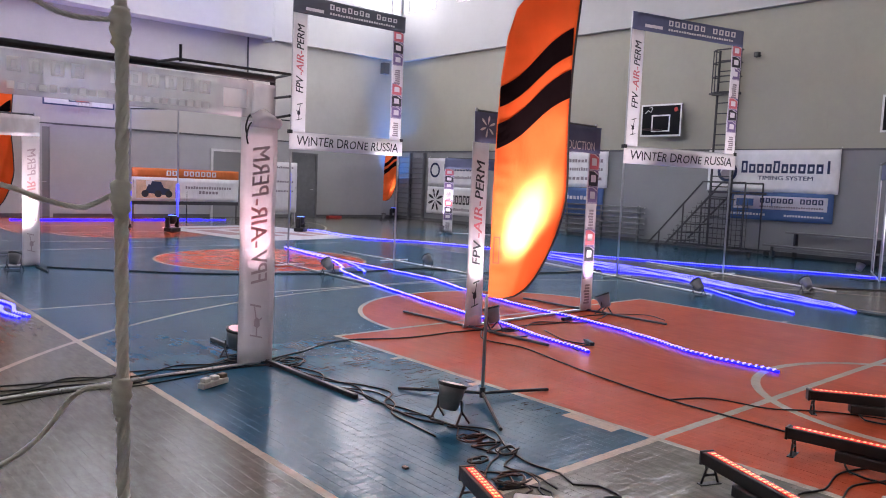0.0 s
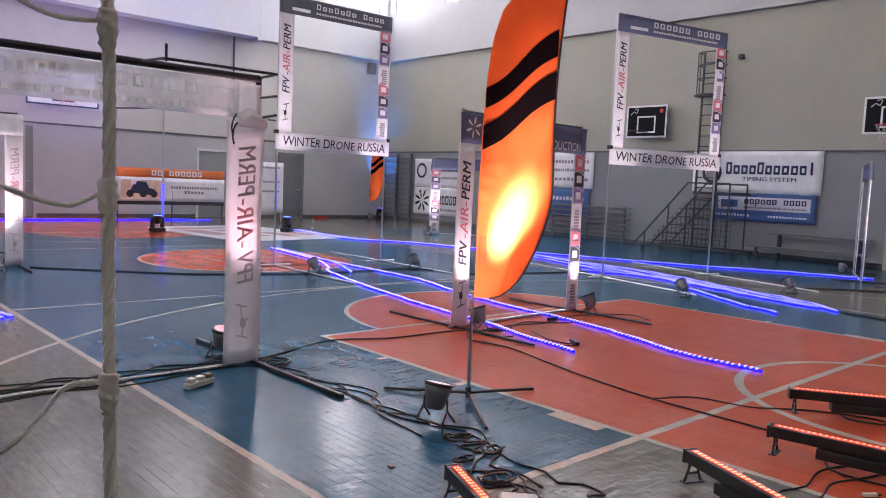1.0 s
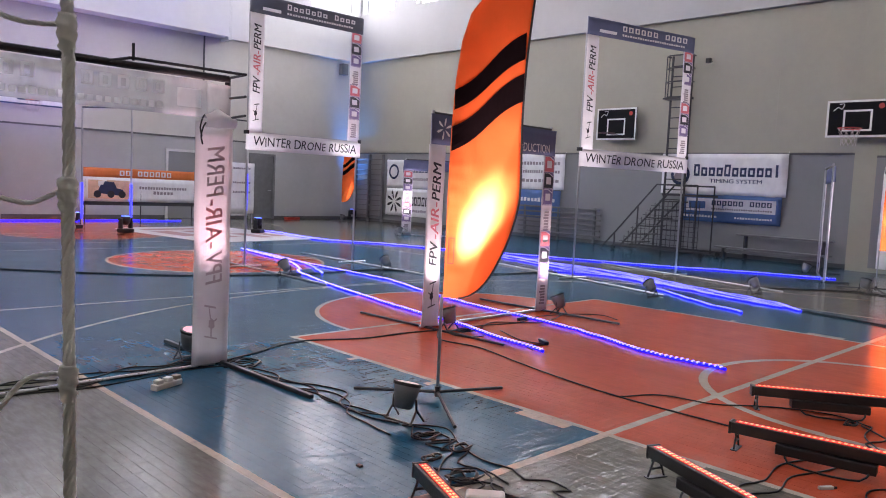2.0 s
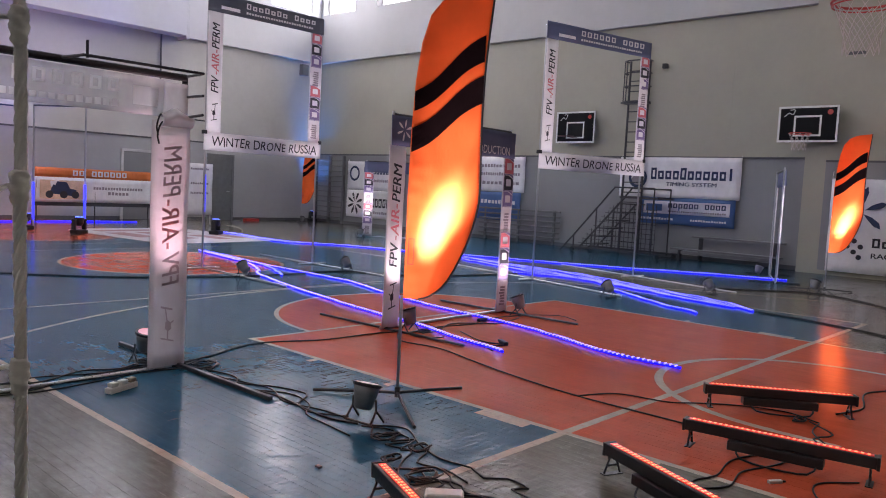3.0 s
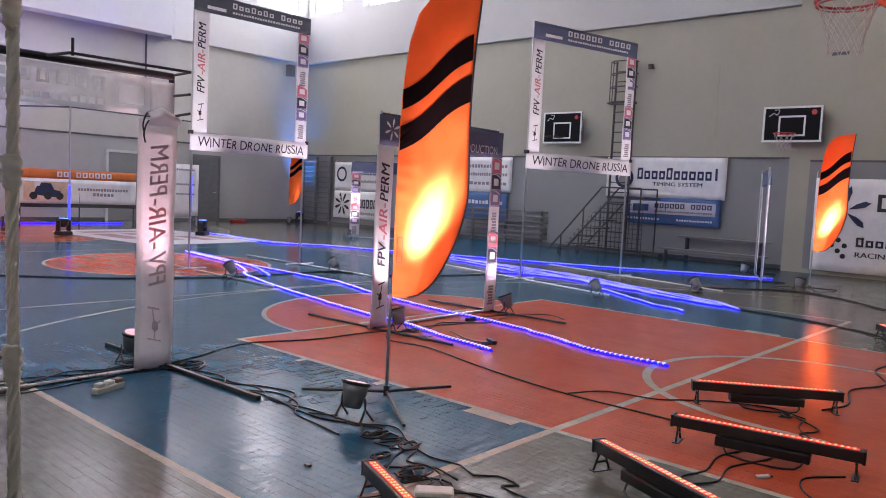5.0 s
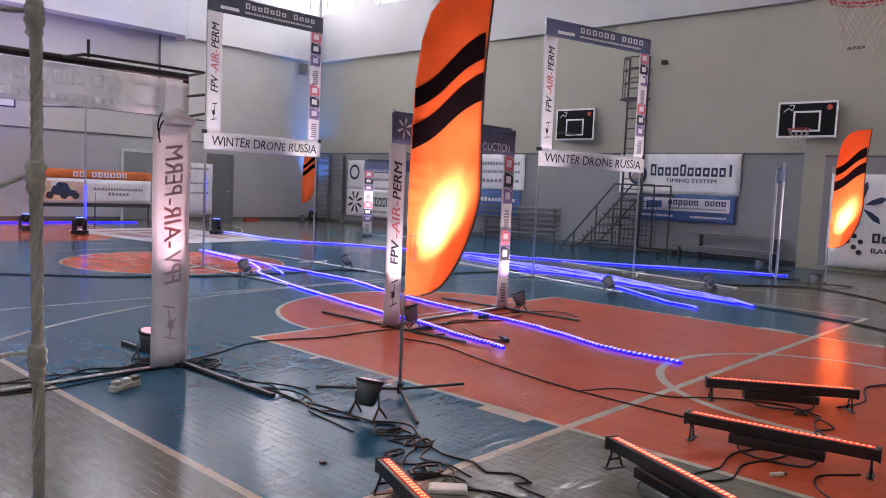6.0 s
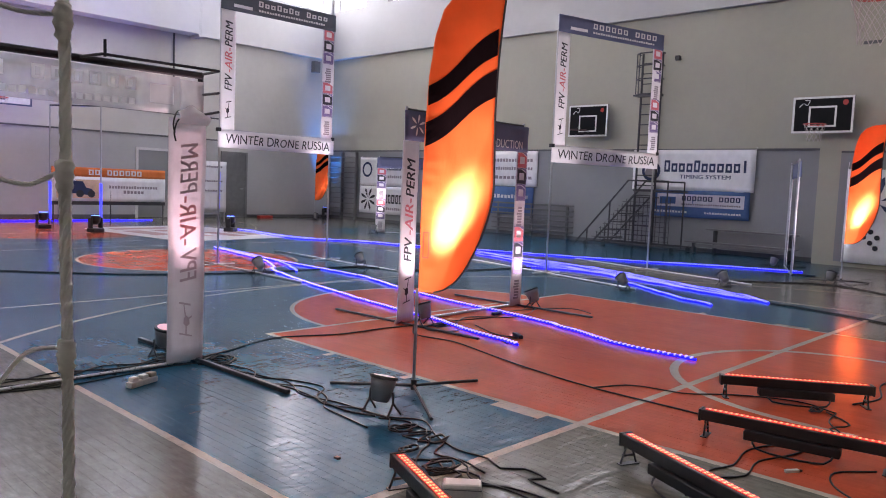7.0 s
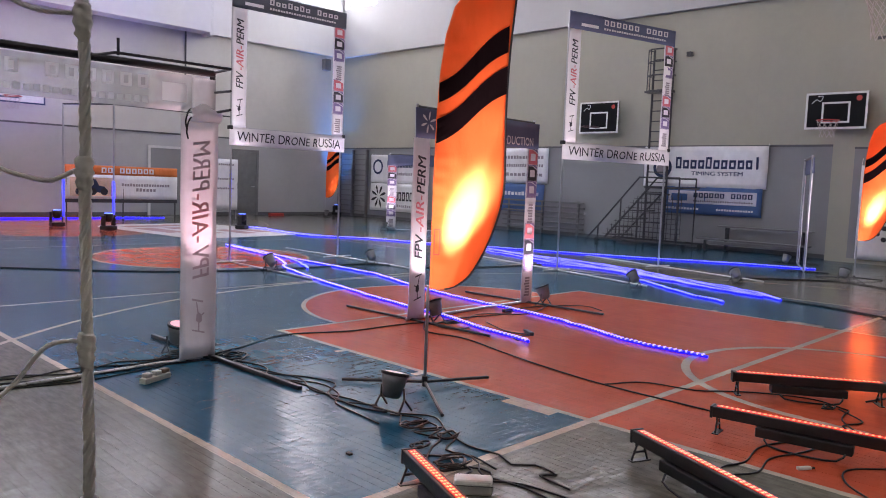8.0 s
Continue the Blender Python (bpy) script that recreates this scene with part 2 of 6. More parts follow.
M = dict(
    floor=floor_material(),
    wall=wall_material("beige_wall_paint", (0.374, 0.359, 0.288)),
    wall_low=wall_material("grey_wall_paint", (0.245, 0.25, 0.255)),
    # end wall tones are raised: light the lamps leave out sits in the colour
    wall_far=wall_material("light_grey_wall_paint_raised", (0.43, 0.43, 0.435)),
    wall_end=wall_material("beige_wall_paint_raised", (0.55, 0.535, 0.50)),
    wall_white=wall_material("white_wall_paint", (0.65, 0.645, 0.64), 0.05),
    # same upper white, its colour darkened because the east side comes out overlit
    wall_white_dim=wall_material("white_wall_paint_dimmed", (0.46, 0.455, 0.445), 0.05),
    ceiling=wall_material("ceiling_paint", (0.7, 0.7, 0.69), 0.04),
    strip=plain("dark_dado_strip", (0.10, 0.10, 0.105), 0.5),
    frame_white=plain("white_window_frame", (0.75, 0.75, 0.74), 0.4),
    door_grey=plain("grey_door_paint", (0.17, 0.175, 0.18), 0.45),
    door_white=plain("white_door_paint", (0.62, 0.62, 0.61), 0.45),
    black=plain("black_powder_coat", (0.018, 0.018, 0.02), 0.42, vary=0.3),
    rubber=plain("black_cable_rubber", (0.014, 0.014, 0.016), 0.5, vary=0.3),
    steel=plain("galvanised_tube", (0.50, 0.50, 0.52), 0.35, 1.0, vary=0.06, bump=0),
    alu=plain("brushed_aluminium", (0.62, 0.63, 0.66), 0.32, 1.0, vary=0.06, bump=0),
    dark_steel=plain("dark_steel", (0.07, 0.07, 0.075), 0.45, 0.6),
    grey_can=plain("grey_lamp_housing", (0.22, 0.22, 0.225), 0.42, 0.4, vary=0.25),
    white_plastic=plain("white_plastic", (0.68, 0.66, 0.61), 0.4),
    net_rope=fabric("white_cotton_rope", (0.92, 0.91, 0.88), 0.38, 0.9, 300.0, 0.15, 0.1),
    orange=fabric("orange_flag_cloth", (0.95, 0.18, 0.034), 0.42),
    stripe=fabric("black_flag_stripe", (0.006, 0.002, 0.003), 0.01, 0.9, spec=0.06),
    cloth=fabric("white_banner_cloth", (0.86, 0.83, 0.85), 0.30),
    vinyl=fabric("white_vinyl_banner", (0.86, 0.85, 0.86), 0.06),
    cloth_thin=fabric("thin_white_panel_cloth", (0.90, 0.86, 0.88), 0.55),
    cloth_dim=fabric("thin_white_banner_cloth", (0.86, 0.83, 0.88), 0.50),
    navy=fabric("slate_blue_banner_cloth", (0.135, 0.15, 0.255), 0.2),
    slate=fabric("dark_slate_banner_cloth", (0.12, 0.13, 0.16), 0.2),
    banner_blue=fabric("blue_banner_cloth", (0.075, 0.15, 0.35), 0.1),
    banner_orange=fabric("orange_banner_cloth", (0.75, 0.20, 0.05), 0.1),
    ink=plain("black_ink", (0.025, 0.025, 0.035), 0.6, bump=0),
    ink_navy=plain("navy_ink", (0.02, 0.035, 0.10), 0.6, bump=0),
    ink_red=plain("red_ink", (0.62, 0.16, 0.19), 0.6, bump=0),
    ink_violet=plain("violet_outline_ink", (0.20, 0.15, 0.30), 0.6, bump=0),
    ink_white=plain("white_ink", (0.78, 0.78, 0.80), 0.6, bump=0),
    ink_pale=plain("pale_show_through_ink", (0.30, 0.26, 0.29), 0.7, bump=0),
    ink_ghost=sheer("faint_show_through_ink", (0.93, 0.92, 0.94), 0.30, 0.5),
    ink_back=fabric("grey_show_through_ink", (0.62, 0.52, 0.56), 0.5),
    ink_back_red=fabric("pink_show_through_ink", (0.84, 0.48, 0.50), 0.5),
    sheer_cloth=sheer("sheer_white_banner_cloth", (0.74, 0.73, 0.75), 0.56, 0.45),
    hoop_dark=plain("dark_worn_hoop_paint", (0.07, 0.025, 0.03), 0.6),
    board_black=plain("black_backboard", (0.008, 0.008, 0.009), 0.6, spec=0.12),
    board_white=plain("white_backboard_paint", (0.75, 0.75, 0.73), 0.4),
    hoop_red=plain("red_hoop_paint", (0.50, 0.04, 0.03), 0.4),
    hoop_orange=plain("orange_bracket_paint", (0.75, 0.10, 0.02), 0.4),
    twine=plain("net_twine", (0.55, 0.48, 0.45), 0.9, bump=0),
    wood=plain("varnished_wood", (0.22, 0.15, 0.09), 0.4, vary=0.25),
    grey_wood=plain("grey_painted_wood", (0.165, 0.165, 0.17), 0.5),
    print_sand=plain("pale_orange_print", (0.70, 0.50, 0.36), 0.6, vary=0.3, scale=3.0, bump=0),
    mat_white=plain("white_floor_mat", (0.50, 0.48, 0.50), 0.45),
    mat_print=plain("faded_red_print", (0.30, 0.15, 0.16), 0.5),
    led_blue=glow("blue_led_tube", (0.004, 0.004, 1.0), 2.2),
    led_bead=glow("blue_led_bead", (0.30, 0.25, 1.0), 2.7),
    led_bead_deep=glow("deep_blue_led_bead", (0.17, 0.18, 1.0), 2.6),
    led_pole=glow("blue_led_strip", (0.05, 0.06, 1.0), 1.5),
    led_red=glow("red_led", (1.0, 0.03, 0.012), 0.13),
    led_red_hot=glow("hot_red_led", (1.0, 0.15, 0.075), 4.2),
    lens_blue=glow("blue_lamp_lens", (0.08, 0.16, 1.0), 6.0),
    lens_warm=glow("warm_flood_lens", (1.0, 0.92, 0.86), 0.3),
    lens_pink=glow("pink_flood_lens", (1.0, 0.45, 0.50), 0.3),
)
glass = Nodes("window_glass")
glass.bsdf.inputs["Transmission Weight"].default_value = 1.0
glass.bsdf.inputs["Roughness"].default_value = 0.02
glass.base(rgb(0.95, 0.97, 0.97))
M["glass"] = glass.mat


# ---- building helpers ----
def thing(name, m, label, category, group="", kind=""):
    """An Empty at the base of a thing; its parts are given in its own frame."""
    ob = new(name)
    ob.empty_display_size = 0.1
    ob.matrix_world = m
    return tagged(ob, label, category, group, kind)


def mesh_of(name, bm, material, smooth=False):
    bmesh.ops.recalc_face_normals(bm, faces=bm.faces)
    me = bpy.data.meshes.new(name)
    bm.to_mesh(me)
    bm.free()
    me.materials.append(material)
    if smooth:
        me.shade_smooth()
    return me


def part(name, bm, material, parent, label="", smooth=False):
    ob = new(name, mesh_of(name, bm, material, smooth))
    ob.parent = parent
    return tagged(ob, label)


def lone(name, bm, material, label, category, kind="", group="", smooth=False):
    return tagged(new(name, mesh_of(name, bm, material, smooth)), label, category, group, kind)


def box(bm, lo, hi, m=None, bevel=0.0):
    lo, hi = Vector(lo), Vector(hi)
    made = bmesh.ops.create_cube(bm, size=1.0)["verts"]
    for v in made:
        v.co = Vector([(lo[k] + hi[k]) / 2 + v.co[k] * (hi[k] - lo[k]) for k in range(3)])
    if bevel:
        edges = list({e for v in made for e in v.link_edges})
        made = bmesh.ops.bevel(bm, geom=edges, offset=bevel, segments=2, affect="EDGES", profile=0.5)["verts"]
    if m:
        bmesh.ops.transform(bm, matrix=m, verts=made)
    return bm


def boxes(*pairs, bevel=0.0):
    bm = bmesh.new()
    for lo, hi in pairs:
        box(bm, lo, hi, None, bevel)
    return bm


def tube(bm, points, r=0.01, sides=8, caps=True):
    """A tube along points; r is one radius or one for each point."""
    pts = [Vector(p) for p in points]
    radii = r if isinstance(r, (list, tuple)) else [r] * len(pts)
    rings, side = [], None
    for i, p in enumerate(pts):
        way = (pts[min(i + 1, len(pts) - 1)] - pts[max(i - 1, 0)]).normalized()
        if side is None:
            side = way.orthogonal().normalized()
        side = (side - way * side.dot(way)).normalized()
        up = way.cross(side)
        rings.append([bm.verts.new(p + radii[i] * (math.cos(a) * side + math.sin(a) * up))
                      for a in [2 * math.pi * k / sides for k in range(sides)]])
    for a, b in zip(rings, rings[1:]):
        for k in range(sides):
            bm.faces.new((a[k], a[(k + 1) % sides], b[(k + 1) % sides], b[k]))
    if caps:
        bm.faces.new(rings[0][::-1])
        bm.faces.new(rings[-1])
    return bm


def tubes(*lines, r=0.01, sides=8):
    bm = bmesh.new()
    for line in lines:
        tube(bm, line, r, sides)
    return bm


def smooth_line(points, step=0.06):
    """A smooth curve through points, as many short steps."""
    p = [Vector(q) for q in points]
    p = [2 * p[0] - p[1]] + p + [2 * p[-1] - p[-2]]
    out = []
    for a, b, c, d in zip(p, p[1:], p[2:], p[3:]):
        n = max(2, int((c - b).length / step))
        for k in range(n):
            t = k / n
            out.append(0.5 * (2 * b + (c - a) * t + (2 * a - 5 * b + 4 * c - d) * t * t + (3 * b - a - 3 * c + d) * t ** 3))
    return out + [p[-2]]


def cloth_sheet(x0, x1, z0, z1, y=0.0, thick=0.005, ripple=0.006, seed=0, nx=10, nz=10, sag=0.0):
    """A hung sheet in the x-z plane with soft waves, as a thin closed mesh."""
    bm = bmesh.new()
    rows = {}
    for side in (-1, 1):
        for i in range(nx + 1):
            for j in range(nz + 1):
                x, z = x0 + (x1 - x0) * i / nx, z0 + (z1 - z0) * j / nz
                w = wave(x, z, ripple, seed)
                dz = -sag * math.sin(math.pi * i / nx) * (1 - j / nz)
                rows[side, i, j] = bm.verts.new((x, y + w + side * thick / 2, z + dz))
    for side in (-1, 1):
        for i in range(nx):
            for j in range(nz):
                bm.faces.new([rows[side, i + a, j + b] for a, b in ((0, 0), (1, 0), (1, 1), (0, 1))])
    edge = [(i, 0) for i in range(nx)] + [(nx, j) for j in range(nz)] + [(i, nz) for i in range(nx, 0, -1)] + [(0, j) for j in range(nz, 0, -1)]
    for (a, b), (c, d) in zip(edge, edge[1:] + edge[:1]):
        bm.faces.new((rows[-1, a, b], rows[-1, c, d], rows[1, c, d], rows[1, a, b]))
    return bm


def wave(x, z, ripple, seed):
    return ripple * noise.noise((x * 3.1 + seed * 7.3, seed * 3.7, z * 2.3)) * 1.6


def letters(parent, text, ink, x0, x1, z0, z1, y=-0.006, turn=False, mirror=False, ripple=0.006, seed=0, slant=0.0, bold=0.0, hand=0.0):
    """Flat letters, each a part, that fill a rectangle of the x-z plane and are read from -y. turn: they run upwards; hand: uneven strokes."""
    cu = bpy.data.curves.new("letters", "FONT")
    cu.body, cu.size, cu.shear, cu.resolution_u = text, 1.0, slant, 3
    ob = bpy.data.objects.new("letters", cu)
    me = bpy.data.meshes.new_from_object(ob)
    co = [v.co.copy() for v in me.vertices]
    polys = [list(p.vertices) for p in me.polygons]
    bpy.data.objects.remove(ob)
    bpy.data.meshes.remove(me)
    bpy.data.curves.remove(cu)
    root = list(range(len(co)))

    def top(i):
        while root[i] != i:
            root[i] = root[root[i]]
            i = root[i]
        return i
    for p in polys:
        for q in p[1:]:
            root[top(q)] = top(p[0])
    xs, ys = [c.x for c in co], [c.y for c in co]
    ax, bx, ay, by = min(xs), max(xs), min(ys), max(ys)
    groups = collections.defaultdict(list)
    for p in polys:
        groups[top(p[0])].append(p)
    rnd = random.Random(seed * 31 + len(text))
    for faces in groups.values():
        bm = bmesh.new()
        made = {}
        lean, rise, grow = [rnd.uniform(-1, 1) * hand for _ in range(3)]
        mid = sum(co[i].x for p in faces for i in p) / sum(len(p) for p in faces)
        for p, shift in [(p, d) for d in ((-bold, 0.0, bold) if bold else (0.0,)) for p in faces]:
            for i in p:
                if (i, shift) in made:
                    continue
                px = co[i].x + shift + lean * 0.35 * (co[i].y - 0.35)
                px = mid + (px - mid) * (1 + 0.25 * grow)
                a, b = (px - ax) / (bx - ax), (co[i].y - ay) / (by - ay) * (1 + 0.2 * grow) + 0.16 * rise
                if turn:
                    a, b = 1 - b, a
                if mirror:
                    a = 1 - a
                x, z = x0 + (x1 - x0) * a, z0 + (z1 - z0) * b
                made[i, shift] = bm.verts.new((x, y + wave(x, z, ripple, seed) - 0.02 * (shift + bold), z))
            bm.faces.new([made[i, shift] for i in p])
        part("letter", bm, ink, parent)


def blocks(x0, x1, z0, z1, count, y=-0.006, turn=False, fill=0.72, seed=1, ripple=0.006, cseed=0, low=0.7):
    """A row of plain bars in place of a word."""
    rnd = random.Random(seed)
    bm = bmesh.new()
    for k in range(count):
        h = 1.0 if k == 0 else rnd.choice((low, low, 1.0))
        a0, a1 = k / count, (k + fill) / count
        q = [(a0, 0), (a1, 0), (a1, h), (a0, h)]
        if turn:
            q = [(1 - b, a) for a, b in q]
        bm.faces.new([bm.verts.new((x0 + (x1 - x0) * a, y + wave(x0 + (x1 - x0) * a, z0 + (z1 - z0) * b, ripple, cseed),
                                    z0 + (z1 - z0) * b)) for a, b in q])
    return bm


def word_bars(parent, x0, x1, z0, z1, heights, ink, y=-0.016, turn=False, ripple=0.02, cseed=0, fill=0.78):
    """One plain open block for each letter of a word: H tall, l low, I a slim bar, B a solid bar, a blank for a gap."""
    n = len(heights)
    for k, c in enumerate(heights):
        if c == " ":
            continue
        h = 1.0 if c in "HIB" else 0.74
        a0, a1 = k / n, (k + fill) / n
        if c == "I":
            a0, a1 = (k + 0.22) / n, (k + 0.5) / n
        out = [(a0, 0), (a1, 0), (a1, h), (a0, h)]
        inn = None
        if c in "Hl":
            tu, tv = 0.30 * (a1 - a0), 0.20
            inn = [(a0 + tu, tv), (a1 - tu, tv), (a1 - tu, h - tv), (a0 + tu, h - tv)]
        bm = bmesh.new()

        def vert(u, v):
            if turn:
                u, v = 1 - v, u
            x, z = x0 + (x1 - x0) * u, z0 + (z1 - z0) * v
            return bm.verts.new((x, y + wave(x, z, ripple, cseed), z))
        o = [vert(u, v) for u, v in out]
        if inn:
            i = [vert(u, v) for u, v in inn]
            for j in range(4):
                bm.faces.new((o[j], o[(j + 1) % 4], i[(j + 1) % 4], i[j]))
        else:
            bm.faces.new(o)
        part("letter_bar", bm, ink, parent)


def small_print(parent, x0, x1, z0, z1, count, ink, y=-0.016, turn=False, ripple=0.02, cseed=0):
    bm = blocks(x0, x1, z0, z1, count, y, turn, 0.72, count, ripple, cseed, 0.85)
    tagged(part("small_print", bm, ink, parent), kind="stuff")


def petals(cx, cz, r, count=6, y=-0.007, squash=1.0):
    """A flower of slim petals."""
    bm = bmesh.new()
    for k in range(count):
        a = 2 * math.pi * k / count + 0.3
        u, v = Vector((math.cos(a), 0, math.sin(a))), Vector((-math.sin(a), 0, math.cos(a)))
        loop = [u * 0.16, u * 0.5 + v * 0.13, u * 0.85 + v * 0.16, u * 1.05 + v * 0.02, u * 0.8 - v * 0.08, u * 0.45 - v * 0.06]
        bm.faces.new([bm.verts.new((cx + p.x * r * squash, y, cz + p.z * r)) for p in loop])
    return bm


def disc(cx, cz, r, y=-0.007, inner=0.0, sides=20, squash=1.0):
    bm = bmesh.new()
    out = [bm.verts.new((cx + r * squash * math.cos(2 * math.pi * k / sides), y, cz + r * math.sin(2 * math.pi * k / sides))) for k in range(sides)]
    if not inner:
        bm.faces.new(out)
        return bm
    inn = [bm.verts.new((cx + inner * squash * math.cos(2 * math.pi * k / sides), y, cz + inner * math.sin(2 * math.pi * k / sides))) for k in range(sides)]
    for k in range(sides):
        bm.faces.new((out[k], out[(k + 1) % sides], inn[(k + 1) % sides], inn[k]))
    return bm


def along(a, b):
    """The pose at a whose x axis points to b on the level."""
    return pose(a[0], a[1], 0, 0, 0, math.degrees(math.atan2(b[1] - a[1], b[0] - a[0])))


# ---- the hall ----
def window_spans(lo, hi, width, pitch):
    out = []
    p = hi
    while p - width > lo:
        out.append((p - width, p))
        p -= pitch
    return out


def pierced(spans, lo, hi, z0, z1, make):
    """Boxes that fill a strip round window openings: make(a, b, z0, z1) gives the box of a stretch."""
    out = [make(lo, hi, z0, SILL), make(lo, hi, HEAD, z1)]
    edges = [lo] + [e for s in sorted(spans) for e in s] + [hi]
    for a, b in zip(edges[::2], edges[1::2]):
        if b - a > 0.01:
            out.append(make(a, b, SILL, HEAD))
    return out


EAST = window_spans(-1.5, 23.75, 1.85, 3.05)
NORTH = window_spans(-2.0, 18.2, 2.0, 3.4)
WEST = window_spans(-1.5, 23.5, 1.85, 3.05)
Z0 = 6.1
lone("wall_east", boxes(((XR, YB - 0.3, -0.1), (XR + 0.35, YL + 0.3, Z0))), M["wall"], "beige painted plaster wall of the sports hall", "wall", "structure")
lone("wall_east_upper", boxes(*pierced(EAST, YB - 0.3, YL + 0.3, Z0, ZC, lambda a, b, c, d: ((XR - 0.14, a, c), (XR + 0.35, b, d)))),
     M["wall_white_dim"], "white overhanging upper wall, tone lowered for light, with high windows", "wall", "structure")
lone("wall_north", boxes(((XL - 0.3, YL, -0.1), (XR, YL + 0.35, Z0))), M["wall_end"], "beige painted end wall of the sports hall, tone raised for light", "wall", "structure")
lone("wall_north_upper", boxes(*pierced(NORTH, XL - 0.3, XR - 0.14, Z0, ZC, lambda a, b, c, d: ((a, YL - 0.14, c), (b, YL + 0.35, d)))),
     M["wall_white"], "white overhanging upper end wall with high windows", "wall", "structure")
lone("wall_west", boxes(*pierced(WEST, YB - 0.3, YL, -0.1, ZC, lambda a, b, c, d: ((XL - 0.3, a, c), (XL, b, d)))), M["wall"],
     "unseen beige side wall with added high windows", "wall", "structure")
lone("wall_south", boxes(((XL, YB - 0.3, -0.1), (XR, YB, ZC))), M["wall"], "beige painted end wall behind the hoop", "wall", "structure")
lone("ceiling", boxes(((XL - 0.3, YB - 0.3, ZC), (XR + 0.35, YL + 0.35, ZC + 0.2))), M["ceiling"], "white flat hall ceiling", "ceiling", "structure")
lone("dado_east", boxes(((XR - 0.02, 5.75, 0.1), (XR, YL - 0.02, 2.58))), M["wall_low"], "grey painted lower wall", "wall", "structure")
lone("dado_north", boxes(((XL, YL - 0.02, 0.1), (XR - 0.02, YL, 2.66))), M["wall_far"], "light grey painted lower end wall, tone raised for light", "wall", "structure")
lone("trim_east", boxes(((XR - 0.05, 5.75, 2.58), (XR, YL - 0.05, 2.63))), M["strip"], "thin dark dado rail", "trim", "structure")
lone("trim_north", boxes(((XL, YL - 0.05, 2.66), (XR - 0.05, YL, 2.71))), M["strip"], "thin dark dado rail", "trim", "structure")
lone("baseboard_east", boxes(((XR - 0.035, 5.75, 0.0), (XR, YL - 0.035, 0.1))), M["strip"], "dark painted baseboard", "baseboard", "structure")
lone("baseboard_north", boxes(((XL, YL - 0.035, 0.0), (XR - 0.035, YL, 0.1))), M["strip"], "dark painted baseboard", "baseboard", "structure")
# The south stretch of the east wall stands forward as a shallow pier.
lone("wall_pier", boxes(((XR - 0.42, YB, 0.0), (XR, 5.66, ZC))), M["wall"], "beige projecting wall pier", "wall", "structure")
lone("dado_pier", boxes(((XR - 0.44, YB, 0.1), (XR - 0.42, 5.2, 2.5))), M["wall_low"], "grey painted lower wall pier", "wall", "structure")
lone("trim_pier", boxes(((XR - 0.455, YB, 2.5), (XR - 0.42, 5.2, 2.545))), M["strip"], "thin dark dado rail on the pier", "trim", "structure")
lone("vent_slot", boxes(((XR - 0.426, 4.6, 4.83), (XR - 0.42, 4.95, 4.9)), bevel=0.002), M["strip"], "small dark slot in the pier", "vent", "structure")
lone("bulkhead", boxes(((XL, YL - 0.75, 6.05), (12.55, YL - 0.14, 8.6))), M["wall_white"], "white boxed duct along the end wall", "duct", "structure")
lone("trim_column", boxes(((12.55, YL - 0.72, 5.95), (12.67, YL - 0.14, 8.6))), M["door_white"], "pale pipe casing beside the duct", "trim", "structure")
lone("conduit_riser", tubes([(12.05, YL - 0.03, 4.2), (12.05, YL - 0.03, 6.1)], r=0.03), M["strip"], "dark vertical conduit on the end wall", "conduit", "structure")
ledge = boxes(((XR - 0.12, 11.45, 6.13), (XR - 0.05, 11.9, 6.16)), ((XR - 0.006, 13.4, 3.2), (XR, 14.5, 5.0)), ((XR - 0.005, 7.6, 3.1), (XR, 8.8, 4.9)))
lone("wall_patch", ledge, M["wall"], "plastered wall ribs", "wall rib", "structure")


def hall_window(name, m, w, h):
    win = thing(name, m, "high hall window with white frame and bright daylight", "window", "high windows", "structure")
    fr = 0.06
    part("window_frame", boxes(((0, 0, 0), (fr, 0.08, h)), ((w - fr, 0, 0), (w, 0.08, h)), ((fr, 0, 0), (w - fr, 0.08, fr)), ((fr, 0, h - fr), (w - fr, 0.08, h)),
                               ((w / 2 - 0.03, 0, fr), (w / 2 + 0.03, 0.08, h - fr))), M["frame_white"], win)
    for x0, x1 in ((fr, w / 2 - 0.03), (w / 2 + 0.03, w - fr)):
        pane = part("pane", boxes(((x0, 0.03, fr), (x1, 0.036, h - fr))), M["glass"], win)
        pane.visible_shadow = False
    return win


for i, (a, b) in enumerate(EAST):
    hall_window("window_%d" % (i + 1), pose(XR + 0.12, b, SILL, 0, 0, -90), b - a, HEAD - SILL)
for i, (a, b) in enumerate(NORTH):
    hall_window("window_%d" % (i + 21), pose(a, YL + 0.12, SILL), b - a, HEAD - SILL)
# added windows, out of view, that let the west fill lamp in
for i, (a, b) in enumerate(WEST):
    hall_window("window_%d" % (i + 41), pose(XL - 0.12, a, SILL, 0, 0, 90), b - a, HEAD - SILL)


